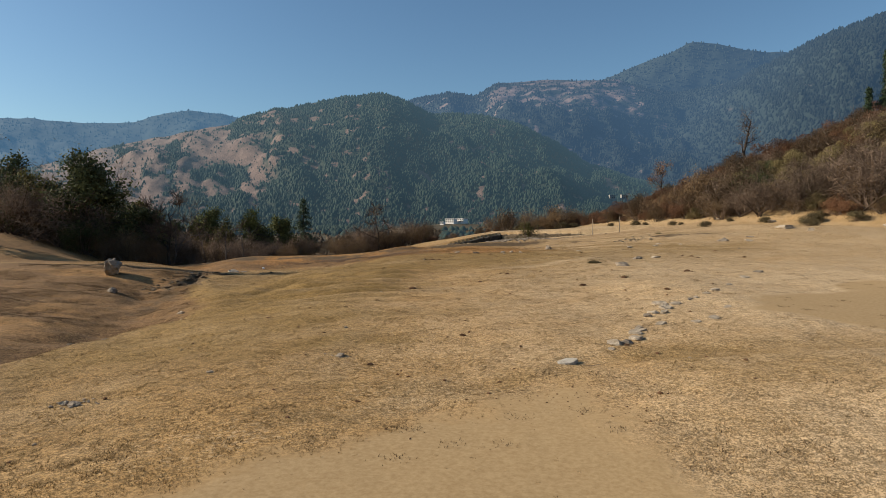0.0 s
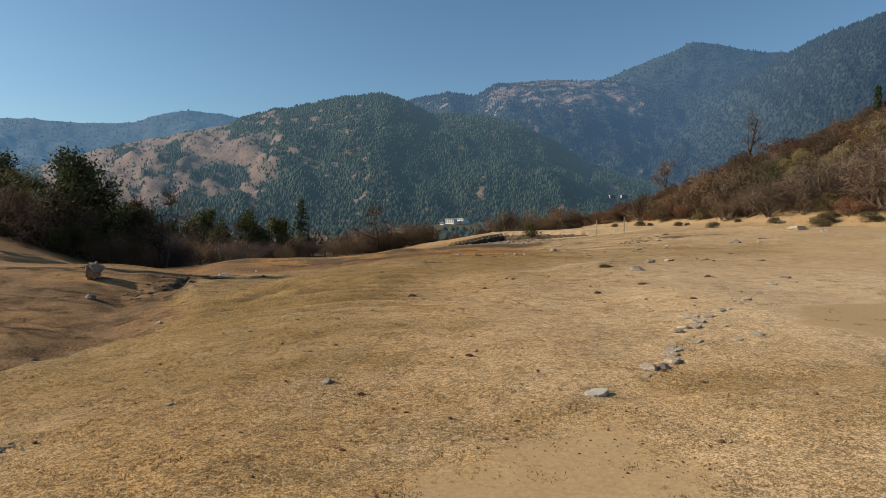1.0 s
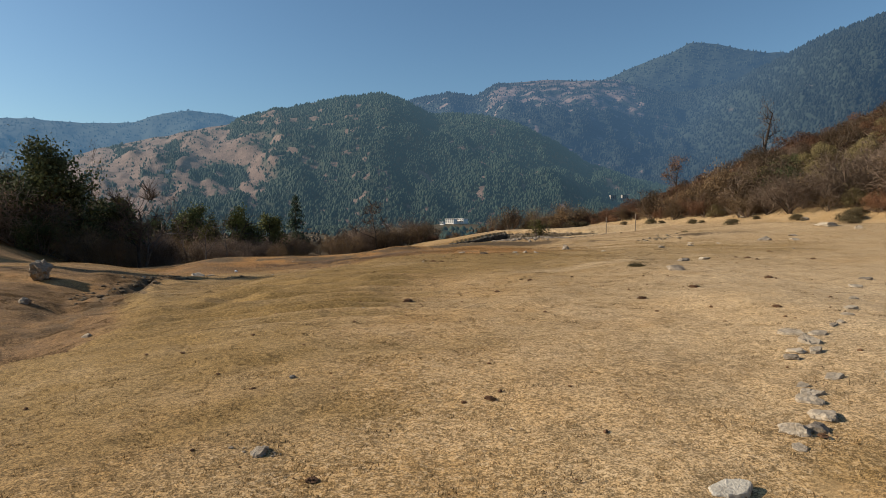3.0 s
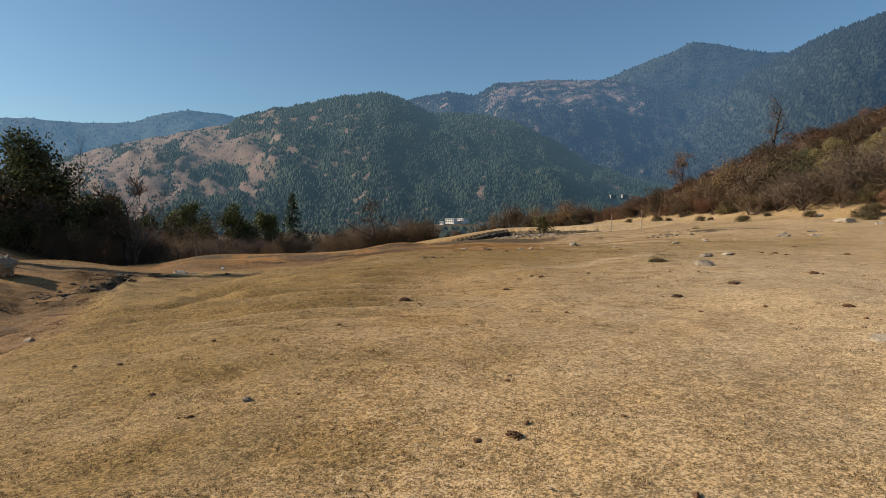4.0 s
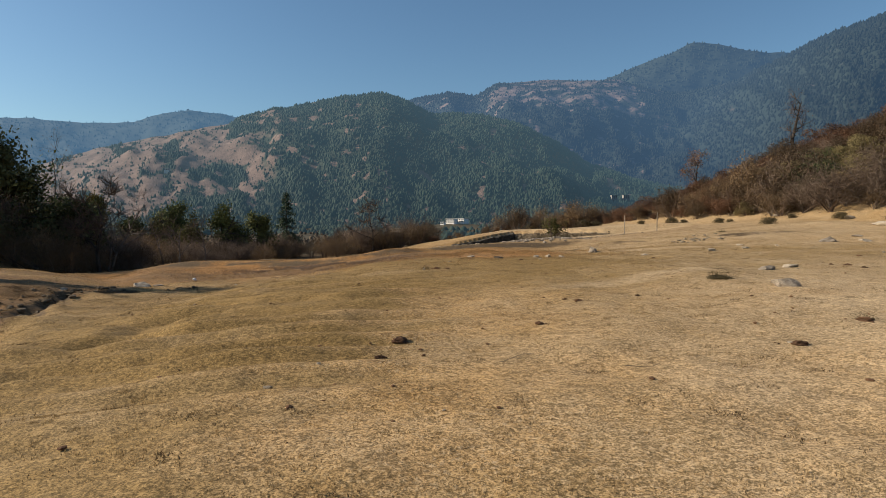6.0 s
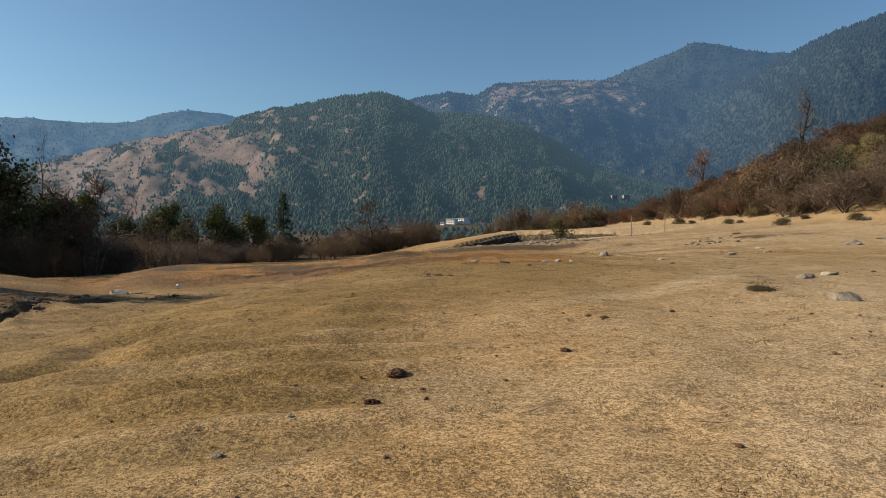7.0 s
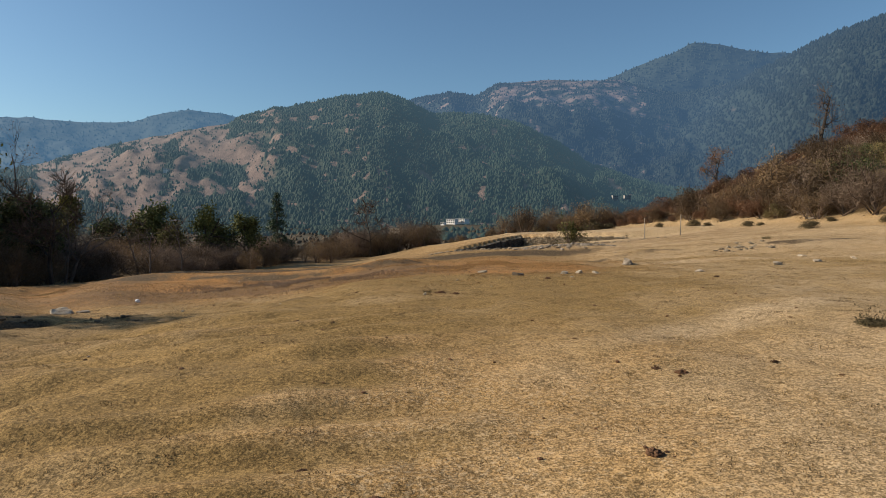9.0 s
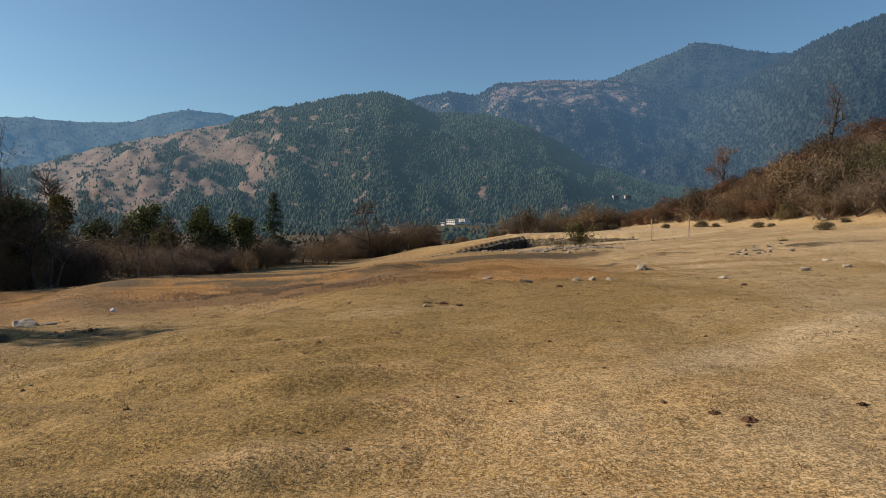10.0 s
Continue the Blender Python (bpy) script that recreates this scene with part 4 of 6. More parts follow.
def bush(name, seed, height, wide, leaf, count, label, stems=13, twig=TWIG, group="", leaf_size=0.16, fill=0.45, narrow=0.55):
    """A thicket-like shrub: many stems from one stool, forking twigs, and small leaves at the twigs."""
    rng = np.random.default_rng(seed)
    ob = tagged(new(name), label, "bush", group)
    wood, dry, tips = Geo(), Geo(), []
    spec = [(4, 0.5, 0.6, 0.16, 0.02, 3, 3), (2, 0.6, 0.7, 0.22, 0.03, 3, 2), (0, 0, 0, 0.2, 0, 3, 1)]
    for k in range(stems):
        a, tilt = 2 * math.pi * (k + rng.uniform(0, 0.8)) / stems, rng.uniform(0.1, 1.0)
        reach = math.hypot(tilt * wide * 0.5, height * (1 - 0.4 * tilt * tilt))
        way = (math.cos(a) * tilt * wide * 0.5, math.sin(a) * tilt * wide * 0.5, height * (1.05 - 0.75 * tilt))
        grow(wood, rng, (rng.normal() * 0.12, rng.normal() * 0.12, -0.05), way, reach * rng.uniform(0.7, 1.05), 0.025 + 0.008 * height, 0, spec, tips)
    tips = np.array(tips)
    tips[:, 2] = np.maximum(tips[:, 2], 0.06)
    mass(part("branchwork", wood.mesh("branchwork", twig), ob))
    inner = int(count * fill)
    lobes = rng.integers(9, 14)
    a, up = rng.uniform(0, 6.283, lobes), rng.uniform(0.05, 1.0, lobes) ** 0.8
    flat = np.sqrt(1 - 0.9 * up ** 2) * rng.uniform(0.45, 0.8, lobes)
    heart = np.stack([np.cos(a) * flat * wide * 0.5, np.sin(a) * flat * wide * 0.5, height * (0.12 + 0.62 * up)], -1)
    pick = rng.integers(0, lobes, inner)
    away = rng.normal(size=(inner, 3))
    away /= np.linalg.norm(away, axis=1)[:, None]
    girth = rng.uniform(0.16, 0.27, lobes)[pick] * rng.uniform(0.35, 1.0, inner) ** 0.4
    shell = heart[pick] + away * girth[:, None] * (wide, wide, height)
    low = shell[:, 2] < 0.03
    shell[low, 2] = rng.uniform(0.03, 0.25 * height, low.sum())
    tuft = puff(rng, tips[rng.integers(0, len(tips), int(count * 0.35))], 1, 0.14)
    dry.leaves(shell, leaf_size, leaf_size * narrow, rng, 0.35, 0.0, away)
    dry.leaves(tuft, leaf_size, leaf_size * narrow, rng, 0.2, 0.0, (tuft - (0, 0, 0.3 * height)) / (wide * 0.45, wide * 0.45, height * 0.6))
    mass(part("foliage", dry.mesh("foliage", leaf), ob))
    return ob


# the dark grove beside the meadow
def grove():
    broadleaf("oak_tree", 1, 7.0, 3.1, OAK, "tall evergreen oak with a dark ragged crown", "tree", at(-31.3, 52.6, 20), 120, 0.02, 0.52)
    broadleaf("oak_tree", 2, 4.2, 2.5, OAK, "rounded dark evergreen oak in the grove", "tree", at(-28.6, 55.0, 100), 70, 0.03)
    broadleaf("oak_tree", 3, 7.8, 1.7, OAK, "slim dark evergreen tree behind bare branches", "tree", at(-43.5, 61.5, 50), 40, 0.15)
    broadleaf("oak_tree", 4, 4.4, 2.2, OAK, "low spreading evergreen oak at the meadow edge", "tree", at(-31.2, 59.0, 200), 66, 0.02)
    broadleaf("oak_tree", 5, 5.2, 2.4, OAK_OLIVE, "olive-green oak with thin foliage", "tree", at(-36.2, 54.6, 10), 34, 0.05)
    broadleaf("oak_tree", 6, 5.2, 2.6, OAK, "dark evergreen oak deep in the grove", "tree", at(-37.5, 64.5, 160), 56, 0.03)
    broadleaf("oak_tree", 7, 4.6, 2.5, OAK, "squat dark oak under taller trees", "tree", at(-33.5, 64.0, 80), 60, 0.02)
    broadleaf("oak_tree", 10, 5.4, 2.9, OAK, "dark evergreen oak in front of the grove", "tree", at(-39.0, 57.3, 130), 56, 0.03)
    broadleaf("oak_tree", 8, 10.6, 1.9, OAK, "dark evergreen oak casting shade over the bank", "tree", at(-29.6, 35.7, 80), 40, 0.05)
    broadleaf("oak_tree", 9, 6.6, 2.8, OAK, "dark evergreen oak casting shade over the bank", "tree", at(-34.8, 43.0, 10), 40, 0.05)
    bare_tree("bare_tree", 41, 8.2, "tall leafless tree with brown twigs beside the hollow", at(-40.8, 52.8, 40), BROWN_LEAF, 160, TWIG)
    broadleaf("oak_tree", 42, 8.8, 3.0, OAK, "dense dark evergreen oak shading the hollow", "tree", at(-50.0, 57.0, 140), 40, 0.05, 0.42)
    bare_tree("bare_tree", 43, 7.4, "leafless tree with crooked limbs at the edge of the grove", at(-39.8, 48.3, 220), None, 0, TWIG)
    bare_tree("dead_tree", 11, 9.8, "thin dead tree with a few withered leaves on top", at(-34.6, 65.0, 30), BROWN_LEAF, 160, TWIG, [(6, 0.30, 0.9, 0.06, 0.05, 6, 9), (4, 0.6, 0.8, 0.2, 0.04, 4, 3)], 0.013)
    bare_tree("bare_tree", 73, 5.5, "broad leafless tree with a round twiggy crown in the hollow", at(-23.8, 53.0, 60), None, 0, TWIG, [(13, 0.66, 1.0, 0.12, 0.03, 7, 7), (8, 0.6, 0.8, 0.2, 0.02, 4, 4)], 0.026, (0.1, 0), DARK_BARK, 9, 0.028)
    bare_tree("bare_tree", 12, 6.2, "leafless grey tree with fine spreading twigs", at(-40.8, 58.0), None, 0)
    bare_tree("bare_tree", 13, 6.3, "leafless grey tree with upright branches", at(-26.2, 58.5, 40), None, 0, TWIG)
    bare_tree("bare_tree", 71, 4.8, "leafless tree with low crooked branches", at(-24.6, 55.5, 10))
    bare_tree("bare_tree", 72, 4.2, "small leafless tree with dense twigs", at(-21.6, 60.5, 250))
    bare_tree("bare_tree", 14, 6.6, "tall leafless tree with crooked limbs", at(-31.5, 56.5, 90), None, 0, PALE_TWIG)
    bare_tree("bare_tree", 15, 4.6, "small leafless tree among shrubs", at(-21.8, 66.0, 140), None, 0)
    bare_tree("bare_tree", 16, 5.0, "leafless tree with dense brown twigs", at(-27.5, 70.5, 190), BROWN_LEAF, 120)
    broadleaf("cypress_tree", 21, 7.5, 1.9, OAK_OLIVE, "pointed evergreen tree with yellowish lower foliage", "tree", at(-40.6, 82.0), 64, 0.03)
    broadleaf("oak_tree", 22, 6.2, 1.8, OAK_LIT, "evergreen oak rising over brown shrubs", "tree", at(-31.2, 82.0), 46, 0.02)
    broadleaf("oak_tree", 23, 7.0, 2.0, OAK_LIT, "broad evergreen oak rising over brown shrubs", "tree", at(-27.2, 82.5, 60), 46, 0.02)
    broadleaf("oak_tree", 25, 5.6, 1.5, OAK_LIT, "small evergreen oak beside brown shrubs", "tree", at(-22.8, 85.0, 60), 44, 0.02)
    broadleaf("oak_tree", 26, 4.2, 1.4, OAK, "dark bushy oak sapling in the shrubs", "tree", at(-35.4, 80.0, 60), 44, 0.02)
    broadleaf("oak_tree", 27, 4.6, 1.6, OAK_OLIVE, "dark evergreen oak among brown shrubs", "tree", at(-29.2, 80.0, 10), 32, 0.02)
    broadleaf("oak_tree", 28, 4.2, 1.6, OAK_LIT, "bushy evergreen oak among brown shrubs", "tree", at(-25.0, 84.0, 70), 32, 0.02)
    broadleaf("oak_tree", 29, 3.9, 1.5, OAK_OLIVE, "low evergreen oak among brown shrubs", "tree", at(-33.3, 81.0, 150), 32, 0.02)
    conifer("fir_tree", 31, 8.9, 2.9, "solitary dark conifer with uneven drooping boughs", at(-21.0, 92.0), 0.42)
    conifer("fir_tree", 32, 10.0, 1.3, "narrow dark conifer on the hill crest", at(61.6, 86.0), 0.1)
    conifer("fir_tree", 33, 5.6, 0.9, "short dark conifer on the hill crest", at(59.6, 86.5), 0.15)
    bare_tree("bare_tree", 17, 6.9, "leafless round-crowned tree at the meadow edge", at(-11.2, 105.0), BROWN_LEAF, 220, TWIG, [(12, 0.6, 0.95, 0.1, 0.04, 7, 7), (6, 0.6, 0.8, 0.2, 0.03, 4, 4)], 0.022, (0.05, 0), DARK_BARK, 8, 0.036)
    bare_tree("dead_tree", 18, 8.2, "dead crooked tree on the bushy hillside", at(43.8, 88.0, 0), RUSSET, 200, TWIG, [(7, 0.17, 1.0, 0.17, 0.08, 6, 9), (3, 0.6, 0.8, 0.24, 0.05, 4, 4)], 0.03, (-0.2, 0), DARK_BARK, 5, 0.028)
    bare_tree("dead_tree", 19, 5.2, "bare brown tree on the bushy hillside", at(32.8, 91.0, 70), RUSSET, 900, TWIG, None, 0.026, (-0.1, 0), DARK_BARK, 7, 0.026)


grove()


# kinds of bush, one of each built, the rest copied
BUSHES = []
for k, (leaf, twig, high, wide, count, words) in enumerate((
        (RUSSET, TWIG, 2.1, 3.0, 1300, "russet dry bush with dense twigs on the hillside"),
        (RUSSET, TWIG, 1.7, 2.6, 1150, "low reddish-brown bush on the hillside"),
        (BROWN_LEAF, TWIG, 2.2, 2.9, 850, "brown half-bare bush on the hillside"),
        (BROWN_LEAF, PALE_TWIG, 1.8, 2.6, 700, "light brown twiggy bush on the hillside"),
        (OLIVE_LEAF, TWIG, 1.9, 2.5, 1250, "dry olive-green bush on the hillside"),
        (GREY_LEAF, PALE_TWIG, 2.0, 2.8, 700, "grey leafless bush with pale twigs"),
        (GREY_LEAF, TWIG, 2.4, 3.2, 1050, "dark grey leafless thicket bush"),
        (BROWN_LEAF, TWIG, 2.6, 3.3, 1050, "brown leafless shrub at the meadow edge"),
        (OAK, TWIG, 2.3, 3.0, 1500, "dark evergreen shrub under the trees"))):
    made = bush("bush", 100 + k, high, wide, leaf, 3 * count, words, 10, twig, "", *((0.10, 1.0, 0.45) if leaf in (RUSSET, OLIVE_LEAF, OAK) else (0.24, 0.8, 0.075) if k > 4 else (0.12, 0.9, 0.34)))
    made.matrix_basis = at(120 + 5 * k, 150)
    BUSHES.append(made)
used = set()


def plant(kind, x, y, size, turn, group):
    if y > 90 and -0.01 < x / y < 0.062:        # kept short where the valley lies open
        size *= 0.35
    m = at(x, y, turn, size, 0.08)
    if kind not in used:
        used.add(kind)
        BUSHES[kind].matrix_basis = m
        return tagged(BUSHES[kind], group=group)
    return tagged(copy_thing(BUSHES[kind], m), group=group)


def spread_out(rng, wanted, draw, gap):
    """Places at least about gap apart."""
    got = []
    for _ in range(wanted * 40):
        p = draw(rng)
        if p is not None and all((p[0] - q[0]) ** 2 + (p[1] - q[1]) ** 2 > (gap * p[2]) ** 2 for q in got):
            got.append(p)
            if len(got) >= wanted:
                break
    return got


def thicket(name, label, places):
    """Far bushes joined into one mass for each leaf and twig: places are rows of kind, x, y, size, turn."""
    joined = {}
    for kind, x, y, s, turn in places:
        m = np.array(at(x, y, turn, s, 0.08))
        for piece in BUSHES[kind].children:
            me = piece.data
            v = np.empty(3 * len(me.vertices), np.float32)
            me.vertices.foreach_get("co", v)
            f = np.empty(len(me.loops), np.int32)
            me.loops.foreach_get("vertex_index", f)
            v, f = v.reshape(-1, 3), f.reshape(-1, 4)
            leafy = piece.name.startswith("foliage")
            keep = len(f) * (7 if leafy else 4) // 10 // 4 * 4
            v = v[:keep * 4] if leafy else v
            joined.setdefault(me.materials[0], Geo()).add(v @ m[:3, :3].T + m[:3, 3], quads=f[:keep])
    for mat, geo in joined.items():
        tagged(new(name, geo.mesh(name, mat)), label, "bushes", kind="stuff")


def hillside(rng):
    y = rng.uniform(44, 102)
    x = np.interp(y, FOOT_Y, FOOT_X) + 38 * rng.uniform(0, 1) ** 1.15 + 0.5 + 2.4 * float(sstep(100, 84, y)) + 1.5 * float(noise2(0, y, 7, 80))
    if x > 0.74 * y + 6 or hill_in(x, y) < np.interp(y, SAND_Y, SAND_IN) * rng.uniform(0.8, 1.1) or (y < 72 and noise2(x, y, 8, 77) > 0.45 and rng.uniform() < 0.75):
        return None
    return float(x), float(y), rng.uniform(0.65, 1.4)


rng_bush = np.random.default_rng(5)
grown = sorted(spread_out(rng_bush, 480, hillside, 1.25), key=lambda p: float(hill_in(p[0], p[1])) + 0.12 * p[1])
upper = []
for n, (x, y, s) in enumerate(grown):
    mood = float(noise2(x, y, 14, 79))
    if y < 70 and rng_bush.uniform() < 0.7:
        kind = int(rng_bush.choice((4, 3, 4, 5, 2, 6)))
    elif mood > 0.2 or y > 84:
        kind = int(rng_bush.choice((0, 1, 0, 2, 1, 3)))
    elif mood > -0.2:
        kind = int(rng_bush.choice((2, 3, 5, 1, 4, 2)))
    else:
        kind = int(rng_bush.choice((4, 3, 8, 2, 5, 4)))
    if n < 110:
        plant(kind, x, y, s * 1.25 * float(np.interp(y, [78, 94], [1.0, 0.55])), rng_bush.uniform(0, 360), "bushes on the hillside")
    else:
        upper.append((kind, x, y, s * 1.5 * float(np.interp(y - 0.35 * hill_in(x, y), [74, 90], [1.0, 0.6])), rng_bush.uniform(0, 360)))
upper += [(k, 32.8 + dx, 91.0 + dy, 1.3, 60 * k) for k, dx, dy in ((0, -1.6, -1.0), (2, 0.8, -1.4), (1, 1.9, 0.6), (0, -0.4, -0.6), (2, -3.2, -0.4))]
thicket("hillside_thicket", "dry brown and russet bushes covering the upper hillside", upper)

EDGE_X, EDGE_Y = [-62, -45, -36, -31, -26, -20, -12, -5, 3, 12, 20], [50, 55, 57, 58, 61, 88, 108, 111, 99, 97, 95]


EDGE_RUN = np.concatenate([[0], np.cumsum(np.hypot(np.diff(EDGE_X), np.diff(EDGE_Y)))])


def edge_row(rng):
    run = rng.uniform(EDGE_RUN[1], EDGE_RUN[-1])
    x, y = np.interp(run, EDGE_RUN, EDGE_X), np.interp(run, EDGE_RUN, EDGE_Y)
    deep = abs(rng.normal()) * 3.5 - 0.5
    return float(x - (0.7 * deep if x < 0 else 0)), float(y + 0.8 * deep), rng.uniform(0.75, 1.25)


for x, y, s in spread_out(rng_bush, 100, edge_row, 0.85):
    kind = int(rng_bush.choice((7, 6, 8, 7, 6) if x < -32 else (6, 7, 5, 7, 6) if x < -6 else (7, 0, 2, 7, 4)))
    tall = 1.15 if x < -33 else 0.72 if x < -17 else 1.05
    plant(kind, x, y, s * tall, rng_bush.uniform(0, 360), "shrubs along the meadow edge")

for x, y, s in spread_out(rng_bush, 24, lambda r: (float(r.uniform(-47, -25)), float(r.uniform(56, 63)), r.uniform(0.8, 1.25)), 1.2):
    plant(int(rng_bush.choice((8, 6, 7) if x < -33 else (6, 7, 7, 5))), x, y, s * (1.25 if x < -33 else 0.8), rng_bush.uniform(0, 360), "shrubs under the grove")
for x, y, s in spread_out(rng_bush, 24, lambda r: (float(r.uniform(-38, -24)), float(r.uniform(49.5, 56)), r.uniform(0.8, 1.3)), 1.0):
    plant(int(rng_bush.choice((8, 7, 6) if x < -29 else (7, 5, 7))), x, y, (1.0 if x < -29 else 0.75) * s, rng_bush.uniform(0, 360), "shrubs under the grove")
behind = spread_out(rng_bush, 34, lambda r: (float(r.uniform(-44, -19)), float(r.uniform(70, 90)), r.uniform(0.9, 1.35)), 1.1)
behind += spread_out(rng_bush, 16, lambda r: (float(r.uniform(-25, -13)), float(r.uniform(88, 106)), r.uniform(0.7, 1.0)), 1.1)
thicket("grove_thicket", "brown leafless shrubs crowding behind the grove", [(int(rng_bush.choice((7, 6, 7))), x, y, s * (0.9 if y < 88 else 1.25), rng_bush.uniform(0, 360)) for x, y, s in behind])
for x, y, s in spread_out(rng_bush, 18, lambda r: (float(r.uniform(1, 21)), float(r.uniform(95, 101)), r.uniform(0.7, 1.1)), 0.8):
    plant(int(rng_bush.choice((7, 0, 2, 7))), x, y, s * 0.9, rng_bush.uniform(0, 360), "shrubs along the meadow edge")
for x, y, s in spread_out(rng_bush, 24, lambda r: (float(r.uniform(-18, -1.5)), float(r.uniform(106, 114)), r.uniform(0.8, 1.2)), 0.9):
    plant(int(rng_bush.choice((7, 6, 7, 2))), x, y, s * 1.1, rng_bush.uniform(0, 360), "shrubs along the meadow edge")

dome = bush("low_bush", 151, 0.75, 1.5, SCRUB_LEAF, 2600, "dark low bush on the sandy hill foot", 8, TWIG, "low bushes at the hill foot", 0.07, 0.9, 0.5)
dome.matrix_basis = at(19.3, 90.3, 10, 1.0)
for x, y, size in ((17.6, 90.0, 1.4), (27.0, 62.7, 0.95), (34.1, 56.8, 1.15), (22.9, 83.0, 0.7), (24.9, 79.0, 1.0), (25.7, 77.6, 0.6), (27.6, 73.2, 0.8), (28.1, 72.0, 0.5),
                   (33.6, 63.6, 0.9), (36.4, 60.2, 1.5), (37.6, 61.0, 1.0), (39.0, 57.5, 1.3), (41.2, 54.0, 1.5), (44.5, 52.5, 1.2), (32.0, 68.2, 0.6), (38.6, 63.6, 1.3)):
    copy_thing(dome, at(x, y, 37 * y, size, 0.05))

sapling = bush("sapling", 141, 2.1, 1.2, OAK_OLIVE, 1500, "olive-brown sapling standing in low scrub", 9)
sapling.matrix_basis = at(8.0, 57.9, 0, 0.86)
low = bush("low_scrub", 143, 0.12, 0.8, SCRUB_LEAF, 1900, "low brown scrub cushion on the grass", 16, TWIG, "", 0.06, 0.8, 0.4)
low.matrix_basis = at(6.75, 27.1, 0, 0.8)
copy_thing(low, at(7.0, 57.6, 20, 1.4))
copy_thing(low, at(8.8, 57.4, 200, 1.6))
copy_thing(low, at(9.7, 57.8, 90, 1.2))
copy_thing(low, at(6.35, 21.1, 120, 0.55))
copy_thing(low, at(19.0, 53.8, 40, 0.9))
copy_thing(low, at(-1.0, 34.2, 70, 0.45))


# ---- stones ----
def rock_mesh(name, seed, size, material, flat=0.6, detail=2, bumps=0.13):
    """A broken stone: a ball cut by planes, then roughened."""
    rng = np.random.default_rng(seed)
    bm = bmesh.new()
    bmesh.ops.create_icosphere(bm, subdivisions=detail, radius=1.0)
    v = np.array([p.co for p in bm.verts])
    f = np.array([[p.index for p in face.verts] for face in bm.faces])
    bm.free()
    for _ in range(16):
        n = rng.normal(size=3)
        n /= np.linalg.norm(n)
        over = np.maximum(v @ n - rng.uniform(0.38, 0.8), 0)
        v = v - over[:, None] * n
    grit = np.array([noise.noise(Vector(p) * 2.3 + Vector((seed, 0, 0))) + 0.6 * noise.noise(Vector(p) * 5.5) + 0.4 * noise.noise(Vector(p) * 11.0) for p in v])
    v = v * (1 + bumps * grit[:, None])
    span = v.max(0) - v.min(0)
    v = v / span * np.array((size, size * rng.uniform(0.65, 0.9), size * flat))
    v[:, 2] -= v[:, 2].min()
    return mesh_of(name, v, [f], material)


def plate_mesh(name, seed, size, material, flat):
    """A broken plate of stone: an uneven outline, an upright chipped edge and a slightly rough face."""
    rng = np.random.default_rng(seed)
    corners = np.arange(6) * 1.047 + rng.uniform(0.1, 0.9, 6)
    far = rng.uniform(0.62, 1.12, 6)
    ang = np.linspace(0, 6.283, 28, endpoint=False)
    turns, reach = np.concatenate([corners - 6.283, corners, corners + 6.283]), np.tile(far, 3)
    k = np.clip(np.searchsorted(turns, ang), 1, 17)
    a0, a1, r0, r1 = turns[k - 1], turns[k], reach[k - 1], reach[k]          # straight broken edges between the corners
    out = r0 * r1 * np.sin(a1 - a0) / (r0 * np.sin(ang - a0) + r1 * np.sin(a1 - ang)) * (1 + 0.025 * rng.normal(size=28))
    long, thick = rng.uniform(0.62, 0.85), size * flat
    rows = []
    for scale, z in ((1.03, -0.5), (1.05, 0.35), (1.0, 0.86), (0.94, 1.0), (0.55, 1.02)):
        x, y = np.cos(ang) * out * scale * size / 2, np.sin(ang) * out * scale * size / 2 * long
        rows.append(np.stack([x, y, thick * (z + 0.09 * noise2(x, y, 0.3 * size, seed) + 0.05 * rng.normal(size=28))], -1))
    v = np.concatenate([*rows, [[0, 0, thick * 1.03]]])
    k = np.arange(28)
    quads = np.concatenate([np.stack([r * 28 + k, r * 28 + (k + 1) % 28, (r + 1) * 28 + (k + 1) % 28, (r + 1) * 28 + k], -1) for r in range(4)])
    return mesh_of(name, v, [np.stack([4 * 28 + k, 4 * 28 + (k + 1) % 28, np.full(28, 140)], -1), quads], material)


def stone(name, seed, x, y, size, material, label, flat=0.6, sink=0.25, category="rock", group="", detail=3, turn=None, bumps=0.18):
    plate = flat <= 0.26 and size < 0.9
    ob = tagged(new(name, plate_mesh(name, seed, size, material, flat) if plate else rock_mesh(name, seed, size, material, flat, detail, bumps)), label, category, group)
    turn = seed * 47 if turn is None else turn
    ob.matrix_basis = at(x, y, turn, 1, sink * size * flat)
    if plate:       # tipped a little, as frost leaves them
        ob.matrix_basis = pose(x, y, ob.matrix_basis.translation.z, 9, -7, 0) @ pose(0, 0, 0, 0, 0, turn)
    return ob


